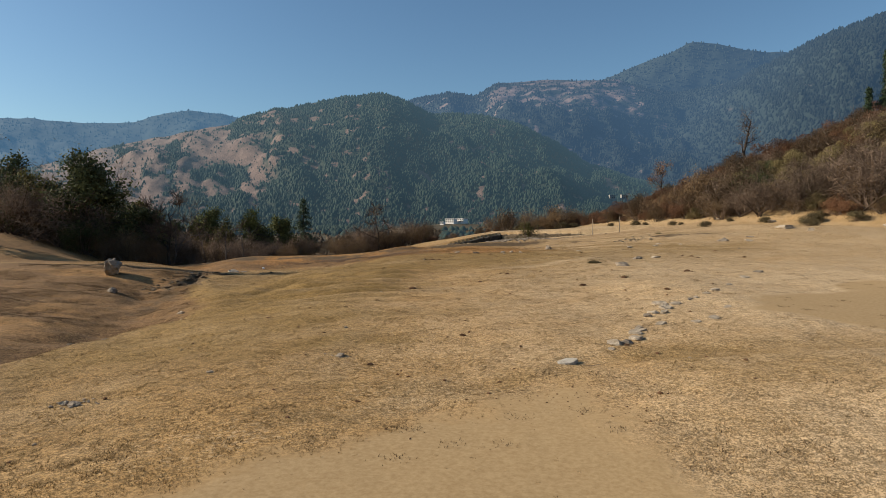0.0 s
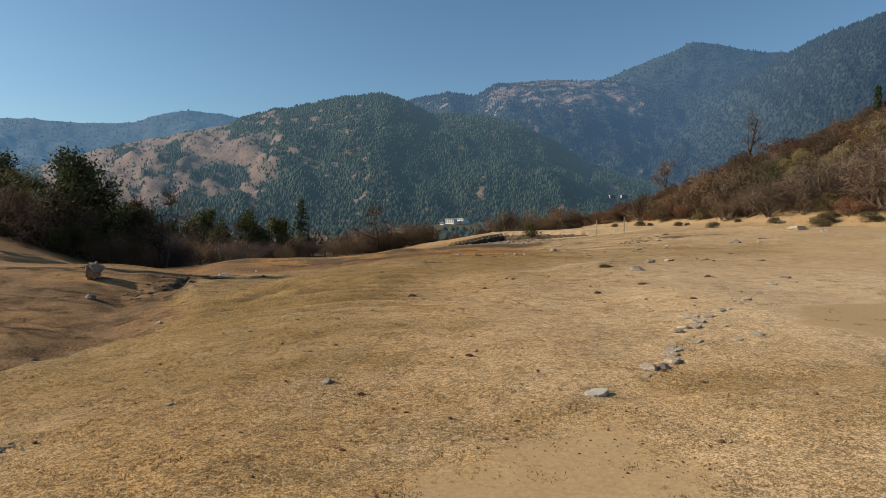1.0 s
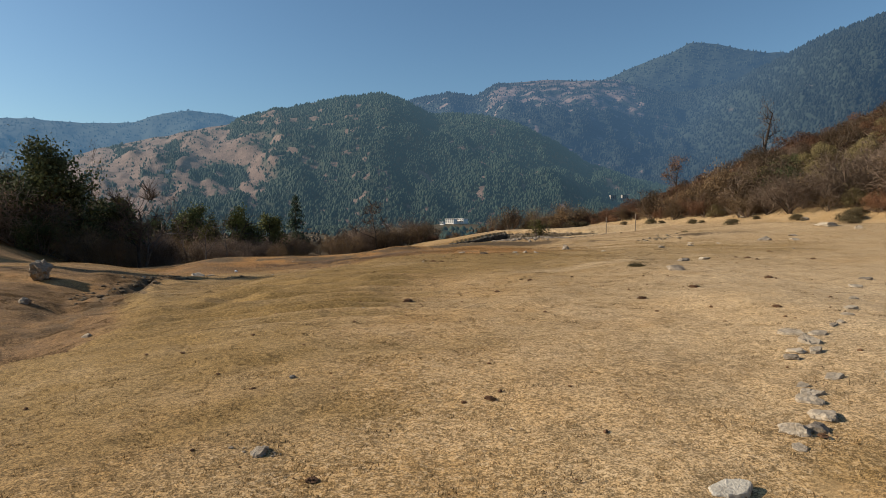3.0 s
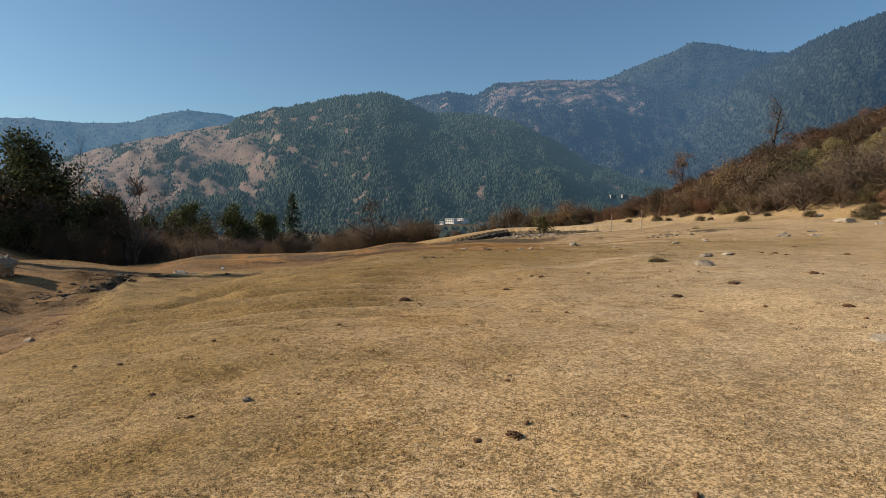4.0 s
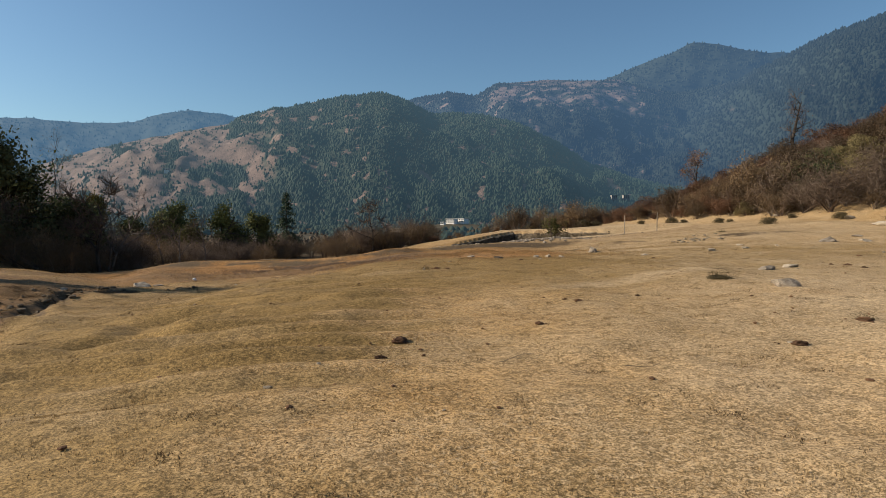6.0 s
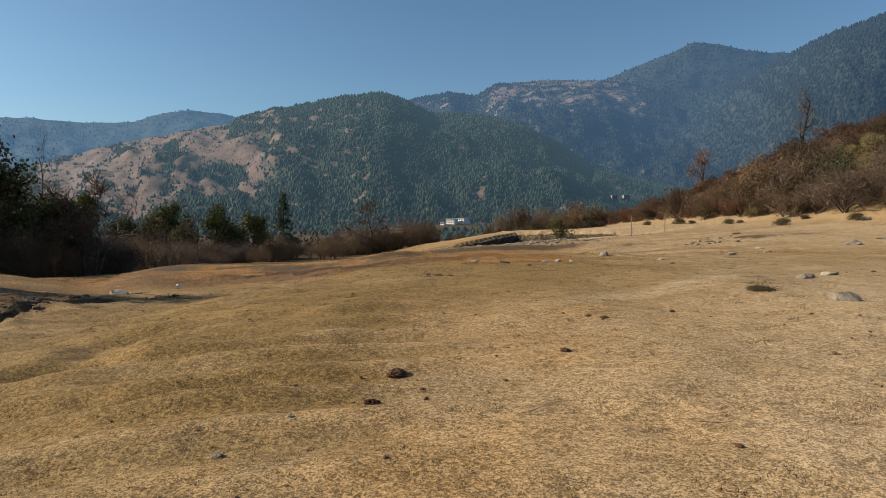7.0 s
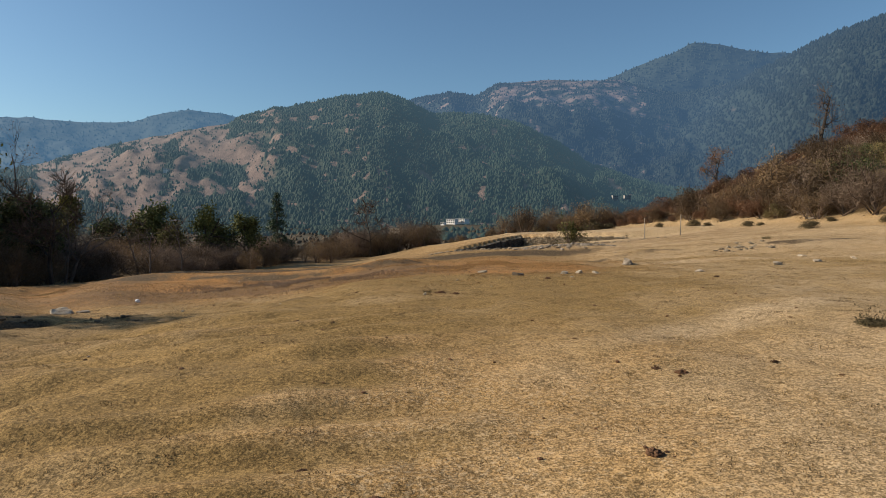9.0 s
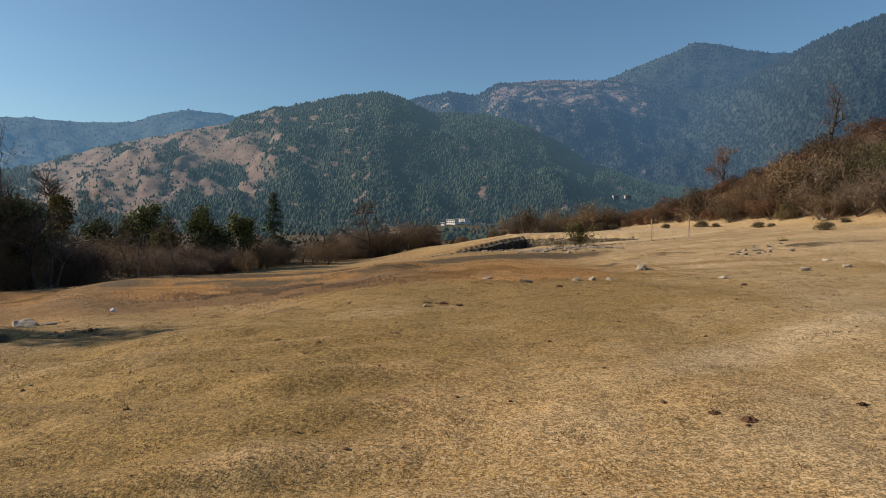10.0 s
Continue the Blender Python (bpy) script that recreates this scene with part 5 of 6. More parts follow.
stone("boulder", 201, -16.0, 29.4, 1.05, PALE_ROCK, "pale grey boulder with a rough split face", 0.86, 0.12, "boulder", detail=5, bumps=0.42)
stone("rock", 202, -13.6, 24.9, 0.5, ROCK, "dark grey wedge-shaped rock on the grass", 0.55)
stone("slab", 203, 2.06, 10.10, 0.42, SLAB_ROCK, "flat pale stone slab lying in the grass", 0.10, 0.1)
for k, (x, y, s, flat) in enumerate(((3.19, 11.06, 0.34, 0.5), (3.42, 11.15, 0.3, 0.45), (3.68, 11.50, 0.36, 0.35), (3.80, 11.97, 0.44, 0.22), (3.95, 12.18, 0.36, 0.2), (4.05, 12.48, 0.26, 0.15), (3.00, 10.73, 0.26, 0.08),
                                     (4.68, 13.78, 0.28, 0.55), (4.86, 14.03, 0.34, 0.4), (5.10, 13.97, 0.36, 0.25), (5.31, 14.50, 0.6, 0.2), (5.42, 15.13, 0.55, 0.2), (5.76, 14.95, 0.42, 0.2), (6.28, 15.42, 0.26, 0.2), (6.51, 15.58, 0.22, 0.2),
                                     (7.05, 16.26, 0.3, 0.2), (7.58, 16.95, 0.34, 0.2), (8.82, 18.72, 0.32, 0.2), (10.44, 21.02, 0.45, 0.18), (11.58, 22.27, 0.5, 0.18), (4.60, 12.77, 0.36, 0.12), (6.67, 14.21, 0.34, 0.12), (5.85, 13.03, 0.4, 0.1), (5.34, 12.75, 0.3, 0.1))):
    stone("stone", 210 + k, x, y, 0.85 * s, ROCK if k % 6 == 1 else PALE_ROCK, "pale stone in a half-buried line across the meadow", flat, 0.42, "stone", "line of half-buried stones")
ROCKS_ON_MEADOW = (
        (7.5, 25.3, 0.70, 0.42, ROCK, "broad grey boulder half sunk in the turf"), (9.75, 30.4, 0.5, 0.45, ROCK, "grey rock with dark lichen beside scrub"), (10.9, 31.3, 0.5, 0.34, PALE_ROCK, "pale rounded rock in the turf"),
        (7.5, 43.6, 0.6, 0.8, ROCK, "pale upright block of stone"), (8.6, 38.5, 0.4, 0.3, PALE_ROCK, "pale flat stone in the grass"), (2.1, 38.2, 0.45, 0.4, ROCK, "grey stone beside a rubble bank"),
        (3.8, 38.6, 0.3, 0.5, PALE_ROCK, "small pale stone beside a rubble bank"), (4.4, 38.9, 0.32, 0.6, PALE_ROCK, "small pale stone beside a rubble bank"), (4.95, 38.9, 0.26, 0.6, PALE_ROCK, "small pale stone beside a rubble bank"),
        (12.4, 40.5, 0.4, 0.5, PALE_ROCK, "small pale stone on the meadow"), (14.3, 41.1, 0.4, 0.4, PALE_ROCK, "pale stone on the meadow"), (16.4, 42.0, 0.34, 0.5, PALE_ROCK, "small pale stone on the meadow"))
ROCKS_BEYOND = (
        (20.5, 44.3, 0.9, 0.5, ROCK, "grey rock on the pale turf"), (0.90, 39.80, 0.5, 0.15, PALE_ROCK, "thin flat stone in rusty grass"), (-1.05, 33.50, 0.14, 0.9, PALE_ROCK, "small white stone by a muddy patch"),
        (21.9, 43.5, 0.7, 0.3, PALE_ROCK, "flat pale rock on the meadow"), (23.40, 46.54, 0.6, 0.3, ROCK, "flat grey rock on the meadow"), (15.78, 44.63, 0.4, 0.4, PALE_ROCK, "pale stone on the meadow"),
        (29.95, 49.78, 0.75, 0.5, PALE_ROCK, "whitish rock on the slope"), (29.4, 52.2, 1.5, 0.3, PALE_ROCK, "broad pale outcrop at the hill foot"), (33.9, 63.2, 0.9, 0.5, PALE_ROCK, "white stone at the hill foot"),
        (31.9, 70.8, 0.9, 0.28, PALE_ROCK, "broad whitish outcrop at the hill foot"), (39.74, 54.55, 1.2, 0.3, PALE_ROCK, "pale outcrop at the hill foot"), (-12.30, 35.40, 0.95, 0.3, PALE_ROCK, "pale flat-topped rock in the gully"),
        (-13.60, 32.60, 0.34, 0.5, PALE_ROCK, "pale stone in the gully bed"), (-11.70, 35.60, 0.4, 0.3, ROCK, "pale flat stone at the gully edge"), (-7.90, 18.30, 0.16, 0.5, PALE_ROCK, "small pale stone on the grass"),
        (-10.00, 17.90, 0.30, 0.4, ROCK, "grey stone in the gully bed"), (-10.60, 17.20, 0.24, 0.4, ROCK, "grey stone in the gully bed"), (-8.50, 19.70, 0.26, 0.55, PALE_ROCK, "pale round stone at the gully side"),
        (-1.92, 11.20, 0.24, 0.2, PALE_ROCK, "small grey mottled stone in the grass"), (-5.45, 8.85, 0.26, 0.3, ROCK, "grey stony lump in the grass"), (-3.98, 10.30, 0.14, 0.35, PALE_ROCK, "small pale stone in the grass"), (-5.70, 9.00, 0.16, 0.35, PALE_ROCK, "small pale stone in the grass"))
for k, (x, y, s, flat, mat, words) in enumerate(ROCKS_ON_MEADOW + ROCKS_BEYOND):
    stone("rock" if s > 0.4 else "stone", 240 + k, x, y, s, mat, words, flat, 0.36, "rock" if s > 0.4 else "stone")


BALL = bmesh.new()
bmesh.ops.create_icosphere(BALL, subdivisions=2, radius=0.5)
BALL_V = np.array([p.co for p in BALL.verts])
BALL_F = np.array([[p.index for p in face.verts] for face in BALL.faces])
BALL.free()


def crumb(rng, size, flat):
    """One uneven crumb."""
    bumps = 1 + 0.34 * np.array([noise.noise(Vector(p) * 4 + Vector(rng.uniform(0, 50, 3))) for p in BALL_V]) + rng.normal(size=len(BALL_V)) * 0.05
    return BALL_V * bumps[:, None] * size * np.array((1.0, rng.uniform(0.65, 1.0), flat))


def clod(seed, x, y, size, words):
    """A dried pat: a low heap of crumbs, with a few loose ones beside it."""
    rng = np.random.default_rng(seed)
    heap = Geo()
    heap.add(crumb(rng, size * 0.7, 0.16) + (0, 0, 0.02 * size), tris=BALL_F)
    for _ in range(14 if size < 0.2 else 60 if size > 0.38 else 34):
        r, a = size * 0.36 * math.sqrt(rng.uniform()), rng.uniform(0, 6.283)
        lift = 0.13 * size * max(0.0, 1 - (r / (0.36 * size)) ** 2)
        heap.add(crumb(rng, size * rng.uniform(0.07, 0.20), rng.uniform(0.4, 0.8)) + (r * math.cos(a), 0.8 * r * math.sin(a), lift + 0.02 * size), tris=BALL_F)
    ob = tagged(new("dung_pat", heap.mesh("dung_pat", DUNG)), words, "dung", "dried pats on the meadow")
    ob.matrix_basis = at(x, y, rng.uniform(0, 360), 1, 0)
    for _ in range(3 + int(size > 0.3) * 5):
        bit = Geo()
        bit.add(crumb(rng, size * rng.uniform(0.08, 0.2), 0.55), tris=BALL_F)
        bit = part("crumb", bit.mesh("crumb", DUNG), ob)
        bit.location = (rng.normal() * 0.5 * size, rng.normal() * 0.4 * size, 0)


for k, (x, y, s) in enumerate(((-1.19, 8.37, 0.12), (-1.29, 10.66, 0.17), (-2.67, 8.77, 0.08), (-2.61, 13.25, 0.13), (-1.26, 20.15, 0.25), (-1.08, 21.60, 0.42), (1.36, 22.30, 0.25), (2.40, 25.25, 0.19), (2.65, 24.97, 0.24), (-1.80, 22.25, 0.13),
                               (4.06, 25.29, 0.16), (3.78, 25.51, 0.09), (4.46, 24.45, 0.12), (-3.75, 30.20, 0.3), (0.41, 12.54, 0.2), (6.44, 17.41, 0.24), (12.4, 31.5, 0.26), (12.75, 31.2, 0.32), (12.75, 30.4, 0.28), (9.2, 22.9, 0.34),
                               (3.34, 10.96, 0.14), (6.27, 21.0, 0.34), (0.10, 12.50, 0.12), (4.58, 19.85, 0.3), (8.32, 36.63, 0.3), (-0.60, 34.00, 0.35), (-0.20, 33.60, 0.3), (2.90, 36.97, 0.3), (15.1, 30.5, 0.34), (15.64, 34.91, 0.3))):
    clod(400 + k, x, y, s, "crumbling dark dung heap on the grass" if s > 0.38 else "dried dark brown dung pat on the grass")

litter = tagged(new("litter", rock_mesh("litter", 460, 0.19, LITTER, 0.7, 2, 0.3)), "crumpled white plastic litter on the grass", "litter")
litter.matrix_basis = at(-11.3, 38.2, 30, 1, 0.02)


def stick(x, y, length, turn, seed, words):
    rng = np.random.default_rng(seed)
    twig = Geo()
    grow(twig, rng, (-length / 2, 0, 0.02), (1, 0.1, 0.02), length, 0.005, 0, [(2, 0.3, 0.5, 0.09, -0.005, 5, 7), (0, 0, 0, 0.1, 0, 4, 2)], [])
    ob = tagged(new("stick", twig.mesh("stick", PALE_TWIG)), words, "stick")
    ob.matrix_basis = at(x, y, turn, 1, -0.005)


stick(0.62, 19.55, 0.55, 12, 470, "thin dry stick lying on the grass")
stick(2.15, 19.0, 0.45, -20, 471, "thin dry stick lying on the grass")
stick(2.45, 9.75, 0.4, -35, 472, "dark broken stick beside a stone slab")
stick(-2.35, 21.0, 0.4, -15, 473, "short dry stick lying on the grass")


# ---- the stone enclosure, rubble banks and posts ----
def dry_wall(name, line, low_high, depth, label, seed, material=PALE_ROCK, stone_len=0.34):
    """A dry-stone wall along a line: courses of uneven blocks. low_high: its height at both ends."""
    rng = np.random.default_rng(seed)
    ob = tagged(new(name), label, "stone wall")
    (ax, ay), (bx, by) = line
    length = math.hypot(bx - ax, by - ay)
    wx, wy = (bx - ax) / length, (by - ay) / length
    blocks = Geo()
    corner = np.array([(sx, sy, sz) for sx in (-0.5, 0.5) for sy in (-0.5, 0.5) for sz in (0, 1)], float)
    quads = np.array([(0, 1, 3, 2), (4, 6, 7, 5), (0, 4, 5, 1), (2, 3, 7, 6), (1, 5, 7, 3), (0, 2, 6, 4)])
    level = 0.0
    while level < max(low_high):
        course, s = rng.uniform(0.3, 0.62) * stone_len, rng.uniform(0, 0.2)
        while s < length:
            run = stone_len * rng.uniform(0.5, 1.6)
            mid = s + run / 2
            top = low_high[0] + (low_high[1] - low_high[0]) * min(mid / length, 1) + 0.045 * rng.normal()
            if level < top:
                x, y = ax + wx * mid, ay + wy * mid
                v = corner * (run * 0.97, depth * rng.uniform(0.8, 1.1), course * 1.05) + rng.normal(size=(8, 3)) * 0.018
                off = rng.normal() * 0.03
                px, py = v[:, 0] * wx - (v[:, 1] + off) * wy + x, v[:, 0] * wy + (v[:, 1] + off) * wx + y
                blocks.add(np.stack([px, py, v[:, 2] + level + float(ground_z(x, y)) - 0.15], -1), quads=quads)
            s += run
        level += course
    tagged(part("stones", blocks.mesh("stones", material), ob), kind="stuff")
    return ob


dry_wall("enclosure_wall", ((0.6, 72.7), (7.5, 79.5)), (0.10, 1.0), 0.5, "dry-stone wall of a ruined enclosure, coloured dark as in shade", 501, SHADED_WALL, 0.22)
dry_wall("enclosure_wall", ((7.7, 79.4), (17.0, 75.2)), (0.92, 0.30), 0.5, "crumbling dry-stone wall of a ruined enclosure", 502, DRY_WALL, 0.17)


def rubble(name, label, seed, count, draw, small, large, material=PALE_ROCK, category="rubble"):
    """Loose stones too many to count, in one mesh."""
    rng = np.random.default_rng(seed)
    heap = Geo()
    bm = bmesh.new()
    bmesh.ops.create_icosphere(bm, subdivisions=1, radius=0.5)
    ball = np.array([p.co for p in bm.verts])
    f = np.array([[p.index for p in face.verts] for face in bm.faces])
    bm.free()
    for _ in range(count):
        x, y = draw(rng)
        s = small + (large - small) * rng.uniform() ** 3
        v = ball * rng.uniform(0.65, 1.25, (len(ball), 1)) * (s, s * rng.uniform(0.6, 1), s * rng.uniform(0.35, 0.7))
        a = rng.uniform(0, 6.3)
        v = np.stack([v[:, 0] * math.cos(a) - v[:, 1] * math.sin(a) + x, v[:, 0] * math.sin(a) + v[:, 1] * math.cos(a) + y, v[:, 2] + float(ground_z(x, y)) + 0.08 * s], -1)
        heap.add(v, tris=f)
    tagged(new(name, heap.mesh(name, material)), label, category, kind="stuff")


def along(ax, ay, bx, by, wide):
    def draw(rng):
        s = rng.uniform()
        return ax + (bx - ax) * s + rng.normal() * wide, ay + (by - ay) * s + rng.normal() * wide
    return draw


rubble("rubble_rim", "low line of pale rubble along the enclosure rim", 521, 150, along(-1.6, 70.2, 6.3, 75.0, 0.22), 0.1, 0.42, DRY_WALL)
rubble("rubble_bank", "rubble stones along a low eroded bank", 511, 320, along(4.6, 56.6, 10.4, 56.8, 0.45), 0.08, 0.36, ROCK)
rubble("rubble_bank", "pale rubble spilled along a field edge", 512, 110, along(10.5, 70.5, 17.5, 69.5, 0.7), 0.06, 0.38, DRY_WALL)
rubble("rubble_bank", "pale stones strewn on the meadow", 513, 90, along(14.4, 49.0, 17.0, 50.8, 0.5), 0.05, 0.36, DRY_WALL)
rubble("gully_stones", "stones and crumbled earth in the gully", 514, 240, along(-12.5, 26.6, -12.9, 33.6, 0.55), 0.05, 0.28, CLOD)
rubble("gully_stones", "clods of crumbled earth along the cut bank", 519, 110, along(-12.6, 33.2, -9.2, 34.2, 0.35), 0.04, 0.2, CLOD)
rubble("pebbles", "small stones scattered over the dry turf", 515, 240, lambda r: (r.uniform(-10, 26), r.uniform(6, 70)), 0.025, 0.15)
rubble("soil_crumbs", "dark crumbs of soil and dung on the turf", 516, 600, lambda r: (r.normal() * 6 + 1, r.uniform(6, 45)), 0.015, 0.10, DUNG, "soil")
rubble("stony_patch", "pale crumbled stones bedded in the turf", 518, 26, lambda r: (-5.45 + r.normal() * 0.16, 8.85 + r.normal() * 0.09), 0.04, 0.14)
rubble("stony_patch", "pale crumbled stones bedded in the turf", 520, 16, lambda r: (-1.9 + r.normal() * 0.14, 11.22 + r.normal() * 0.07), 0.03, 0.1)
rubble("trodden_crumbs", "dark crumbs round the bare sandy patch", 517, 260, lambda r: (2.2 + r.normal() * 0.75, 8.3 + r.normal() * 0.55), 0.01, 0.045, DUNG, "soil")


def fence_post(x, y, turn):
    ob = tagged(new("fence_post"), "thin weathered fence post with sagging wire stub", "post", "old fence posts")
    pole = Geo()
    pole.tube([(0, 0, -0.2), (0.01, 0, 0.9), (0.03, 0.01, 1.85), (0.03, 0.01, 1.86)], [0.05, 0.045, 0.04, 0.01], 7)
    part("pole", pole.mesh("pole", POST), ob)
    ob.matrix_basis = at(x, y, turn, 1, 0)


fence_post(20.7, 71.6, 0)
fence_post(17.8, 72.5, 70)


# ---- far houses in the valley ----
def box(geo, x0, x1, y0, y1, z0, z1):
    v = [(x, y, z) for x in (x0, x1) for y in (y0, y1) for z in (z0, z1)]
    geo.add(v, quads=[(0, 1, 3, 2), (4, 6, 7, 5), (0, 4, 5, 1), (2, 3, 7, 6), (1, 5, 7, 3), (0, 2, 6, 4)])


def house(x, y, z, wide, deep, high, storeys, bays, wall, label, turn=0.0, base=1.5):
    ob = thing("house", x, y, z, label, "house", "", turn)
    body, top = Geo(), Geo()
    box(body, -wide / 2, wide / 2, -deep / 2, deep / 2, -base, high)
    part("wall", body.mesh("wall", wall), ob)
    box(top, -wide / 2 - 0.5, wide / 2 + 0.5, -deep / 2 - 0.5, deep / 2 + 0.5, high, high + 0.45)
    part("roof", top.mesh("roof", ROOF), ob)
    for s in range(storeys):
        for b in range(bays):
            cx, cz = -wide / 2 + wide * (b + 0.5) / bays, high * (s + 0.28) / storeys
            pane = Geo()
            box(pane, cx - 0.8, cx + 0.8, -deep / 2 - 0.06, -deep / 2 + 0.1, cz, cz + high * 0.45 / storeys)
            pane_ob = part("window", pane.mesh("window", GLASS), ob)
            rim, tall = Geo(), high * 0.45 / storeys
            for x0, x1, z0, z1 in ((-0.95, 0.95, -0.12, 0.0), (-0.95, 0.95, tall, tall + 0.12), (-0.95, -0.8, 0.0, tall), (0.8, 0.95, 0.0, tall)):
                box(rim, cx + x0, cx + x1, -deep / 2 - 0.12, -deep / 2 + 0.1, cz + z0, cz + z1)
            part("frame", rim.mesh("frame", ROOF), pane_ob)
    return ob


house(10.5, 765, -8.2, 12, 9, 5.0, 2, 4, WHITE, "white two-storey house with a flat roof in the valley", -32)
house(23, 772, -7.6, 15, 9, 4.6, 2, 5, WHITE, "long white house with a flat roof in the valley", -44)
house(-0.5, 752, -9.6, 5, 5, 2.6, 1, 2, WHITE, "small white outbuilding in the valley", -28)


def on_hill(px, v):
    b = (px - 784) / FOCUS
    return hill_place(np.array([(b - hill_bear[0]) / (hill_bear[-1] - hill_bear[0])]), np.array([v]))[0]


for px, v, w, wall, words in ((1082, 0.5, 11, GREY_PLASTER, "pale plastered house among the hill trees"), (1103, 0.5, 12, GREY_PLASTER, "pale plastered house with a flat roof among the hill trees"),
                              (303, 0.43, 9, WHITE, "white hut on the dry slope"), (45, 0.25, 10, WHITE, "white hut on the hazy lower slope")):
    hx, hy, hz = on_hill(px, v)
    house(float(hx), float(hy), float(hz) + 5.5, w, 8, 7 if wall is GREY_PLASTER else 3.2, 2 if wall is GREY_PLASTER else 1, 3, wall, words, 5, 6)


# ---- grass ----
def grass(name, label, seed, draw, count, tall, wide, material, lie=1.0, swell=None):
    """Blades of dry grass, each a single leaning sliver."""
    rng = np.random.default_rng(seed)
    x, y = draw(rng, count)
    n = len(x)
    z = ground_z(x, y)
    a, b = rng.uniform(0, 6.283, n), rng.uniform(0, 6.283, n)
    h = tall * rng.uniform(0.45, 1.3, n)
    w = wide * rng.uniform(0.7, 1.3, n)
    if swell:
        grow_far = np.clip((y - 6) / 22, *swell)
        h, w = h * grow_far, w * grow_far
    out = h * lie * rng.uniform(0.2, 1.2, n)
    dx, dy = np.cos(a) * w / 2, np.sin(a) * w / 2
    v = np.stack([np.stack([x - dx, y - dy, z - 0.005], -1), np.stack([x + dx, y + dy, z - 0.005], -1), np.stack([x + np.cos(b) * out, y + np.sin(b) * out, z + h], -1)], 1).reshape(-1, 3)
    tagged(new(name, mesh_of(name, v, [np.arange(3 * n).reshape(-1, 3)], material, False, {"pale": np.repeat(pale_cover(x, y) - 0.42 * olive_band(x, y), 3)})), label, "grass", kind="stuff")


def bare_here(x, y):
    return np.clip(1.3 * bare_ground(x, y), 0, 1)


def turf(rng, count):
    """Blades in small grazed tussocks, thinner farther off."""
    each = 6
    n = count // each
    y = 4.5 + 40 * rng.uniform(0, 1, n * 3) ** 1.3
    x = rng.uniform(-1, 1, n * 3) * (4 + 0.75 * np.minimum(y, 26))
    need = (6.0 / np.maximum.reduce([np.full(len(x), 6.0), np.abs(x) / 0.74, y - 18.0])) ** 1.2
    clump = 0.72 + 0.28 * sstep(-0.6, 0.5, fbm(x, y, 0.9, 3, 91))
    keep = rng.uniform(0, 1, len(x)) < need * clump * (1 - 0.99 * bare_here(x, y))
    x, y = np.repeat(x[keep][:n], each), np.repeat(y[keep][:n], each)
    return x + 0.018 * rng.normal(size=len(x)), y + 0.018 * rng.normal(size=len(x))


def coarse(rng, count):
    each = 5
    n = count // each
    y = 9 + 62 * rng.uniform(0, 1, n * 2) ** 1.25
    x = rng.uniform(-1, 1, n * 2) * (5 + 0.74 * y * 0.72) + 1.5
    clump = (0.65 + 0.35 * sstep(-0.5, 0.5, fbm(x, y, 1.6, 3, 93))) * (1 - 0.8 * sstep(1.2, 0.8, np.hypot((x + 8) / 9, (y - 41) / 6)))
    keep = (rng.uniform(0, 1, len(x)) < clump * (1 - 0.99 * bare_here(x, y))) & (hill_in(x, y) < 0) & (x > -24)
    x, y = np.repeat(x[keep][:n], each), np.repeat(y[keep][:n], each)
    wide = 0.02 + 0.0012 * y
    return x + wide * rng.normal(size=len(x)), y + wide * rng.normal(size=len(x))


def rusty(rng, count):
    x, y = np.concatenate([rng.normal(size=count) * 3.2 + 1.0, rng.normal(size=2 * count) * 7.5 - 8.0]), np.concatenate([42.5 + rng.normal(size=count) * 2.4, 45.5 + rng.normal(size=2 * count) * 5.0])
    keep = (noise2(x, y, 2.2, 95) > -0.3) & (np.abs(y - terrace_y(x)) > 0.5) & (x > -24) & (y > 36)
    return x[keep], y[keep]


def damp(rng, count):
    x, y = rng.normal(size=count) * 2.8 - 6.5, 41.3 + rng.normal(size=count) * 1.4
    keep = noise2(x, y, 1.3, 96) > -0.2
    return x[keep], y[keep]


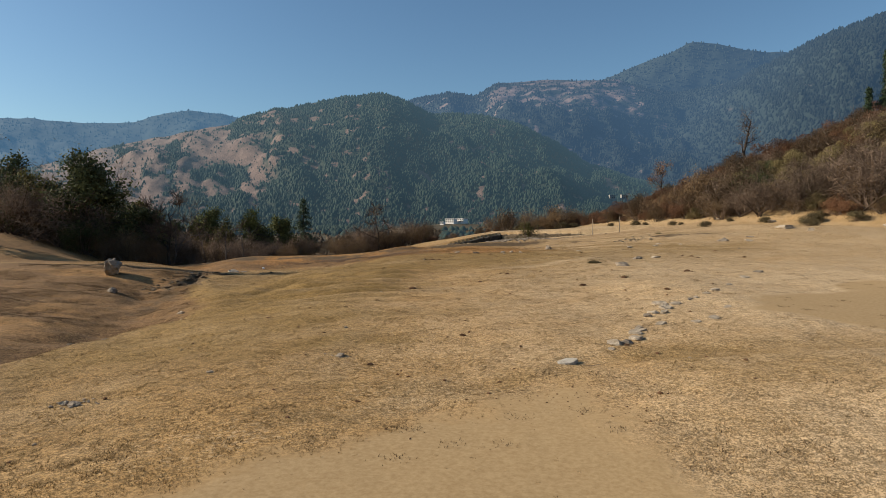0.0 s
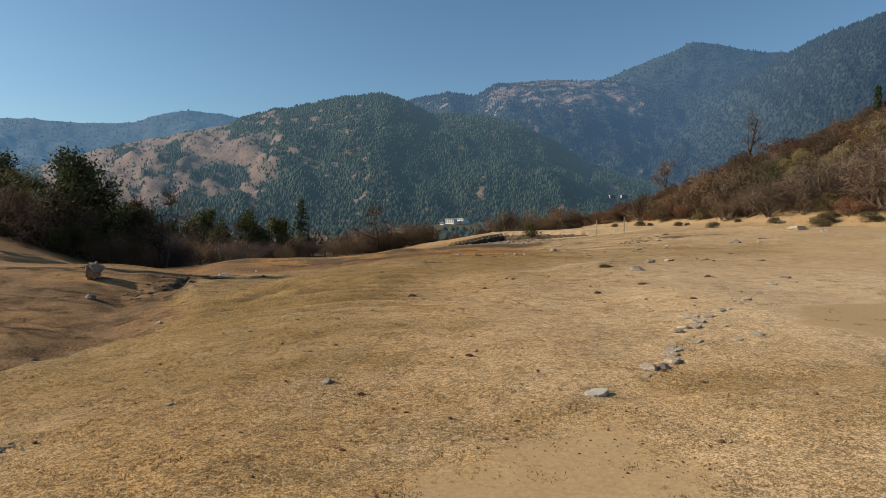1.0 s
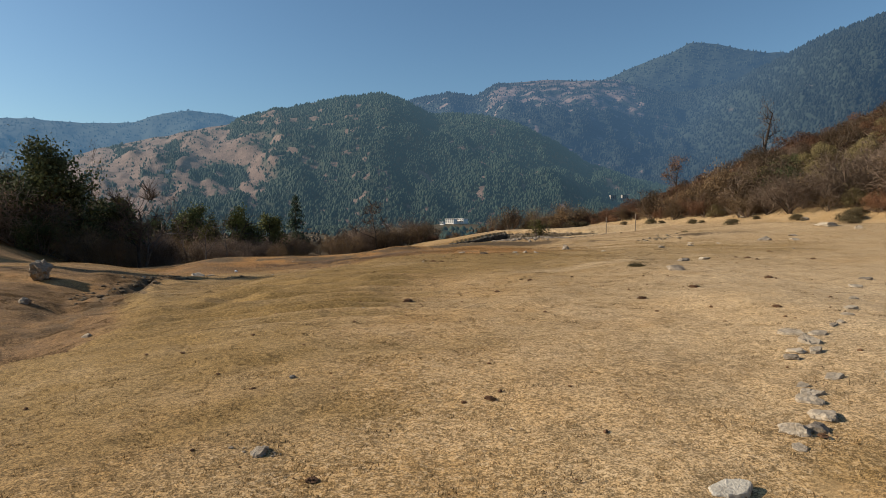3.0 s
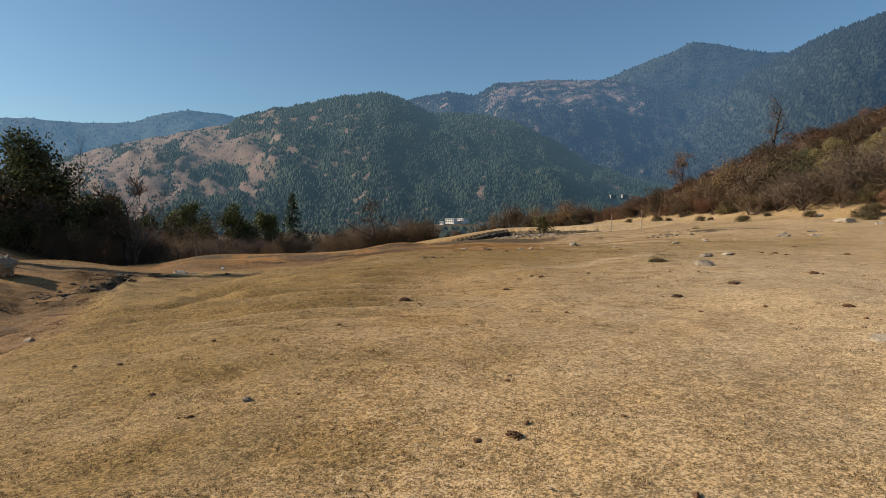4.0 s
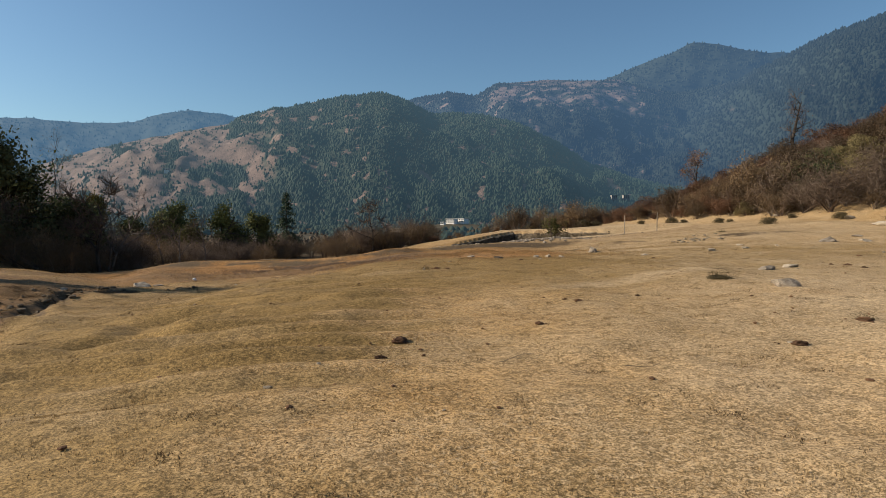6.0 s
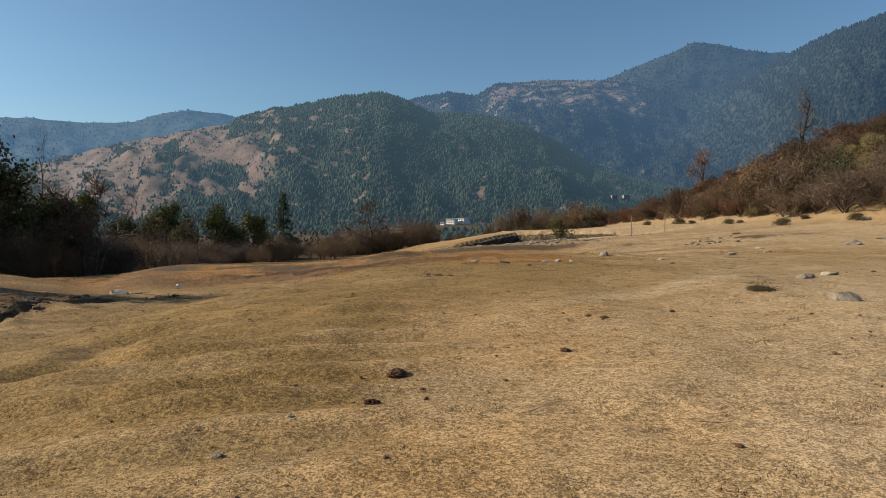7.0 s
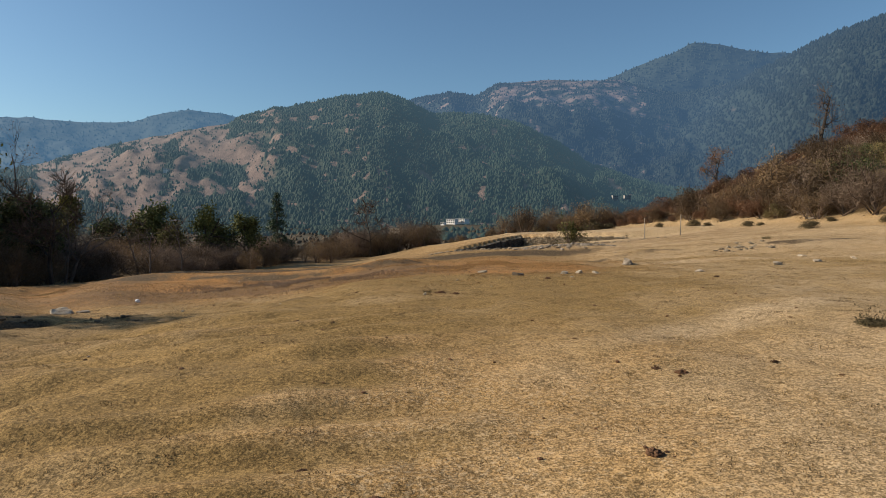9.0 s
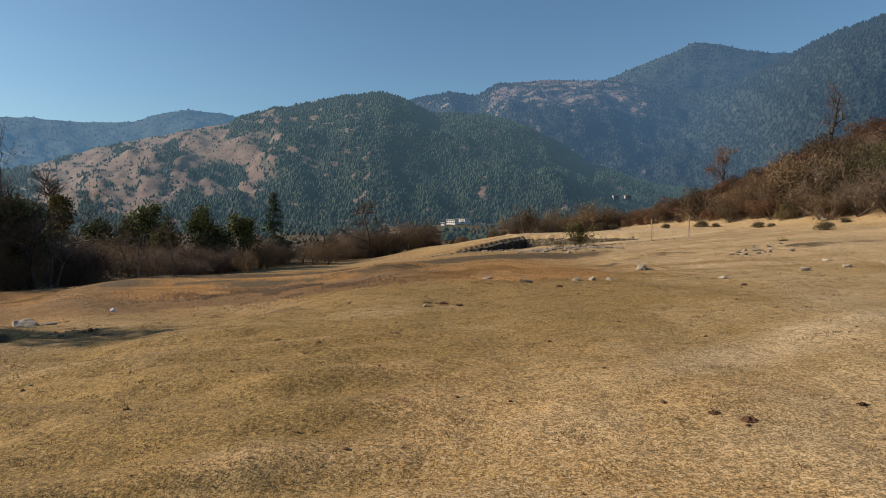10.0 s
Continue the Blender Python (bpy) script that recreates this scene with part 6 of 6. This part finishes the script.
def tufts(rng, count):
    cx, cy = np.concatenate([rng.uniform(-12, 14, 900), rng.uniform(-22, -8, 700)]), np.concatenate([rng.uniform(6, 44, 900), rng.uniform(12, 36, 700)])
    i = rng.integers(0, 1600, count)
    r = 0.07 * rng.normal(size=(2, count))
    return cx[i] + r[0] * 1.5, cy[i] + r[1]


def tussocks(rng, count):
    """Clumps in broken streaks over the basin beyond the shoulder."""
    cx, cy = rng.uniform(-22, -7.5, 5000), rng.uniform(12, 33, 5000)
    past = np.interp(cy, [p[1] for p in SHOULDER], [p[0] for p in SHOULDER]) - cx
    keep = (past > 0.6) & (fbm(cx / 2.2, cy, 1.0, 4, 38, 0.65) > 0.16) & (cx > -0.74 * cy - 3)
    cx, cy = cx[keep], cy[keep]
    i = rng.integers(0, len(cx), count)
    r = rng.normal(size=(2, count))
    return cx[i] + 0.15 * r[0], cy[i] + 0.15 * r[1]


def scrub(rng, count):
    y = rng.uniform(44, 102, count)
    x = np.interp(y, FOOT_Y, FOOT_X) + rng.uniform(1.0, 44, count) + np.maximum(np.interp(y, SAND_Y, SAND_IN), 2.6 * sstep(100, 84, y))
    keep = ((noise2(x, y, 8, 77) < 0.4) | (y > 68)) & (fbm(x, y, 3, 3, 97) > -0.2) & (x < 0.74 * y + 5)
    return x[keep], y[keep]


grass("hillside_scrub", "dry brown grass and undergrowth between the hillside bushes", 604, scrub, 60000, 0.22, 0.05, BROWN_LEAF, 0.7)
grass("meadow_grass", "short grazed straw-coloured grass covering the meadow", 601, turf, 360000, 0.014, 0.010, BLADE, 0.45)
grass("coarse_turf", "tufted uneven dry turf across the meadow", 605, coarse, 330000, 0.019, 0.015, BLADE, 0.45, (0.5, 1.8))
grass("rust_grass", "taller rust-brown grass in the hollow", 602, rusty, 26000, 0.034, 0.024, TALLGRASS, 1.1)
grass("withered_grass", "dark withered grass in the damp hollow", 606, damp, 12000, 0.08, 0.02, GREY_LEAF, 0.9)
grass("dark_tussocks", "dark trampled tussocks in the basin by the gully", 607, tussocks, 40000, 0.026, 0.022, BROWN_LEAF, 1.6)
grass("grass_tufts", "darker coarse grass tufts on the meadow", 603, tufts, 42000, 0.026, 0.012, BROWN_LEAF, 1.2)
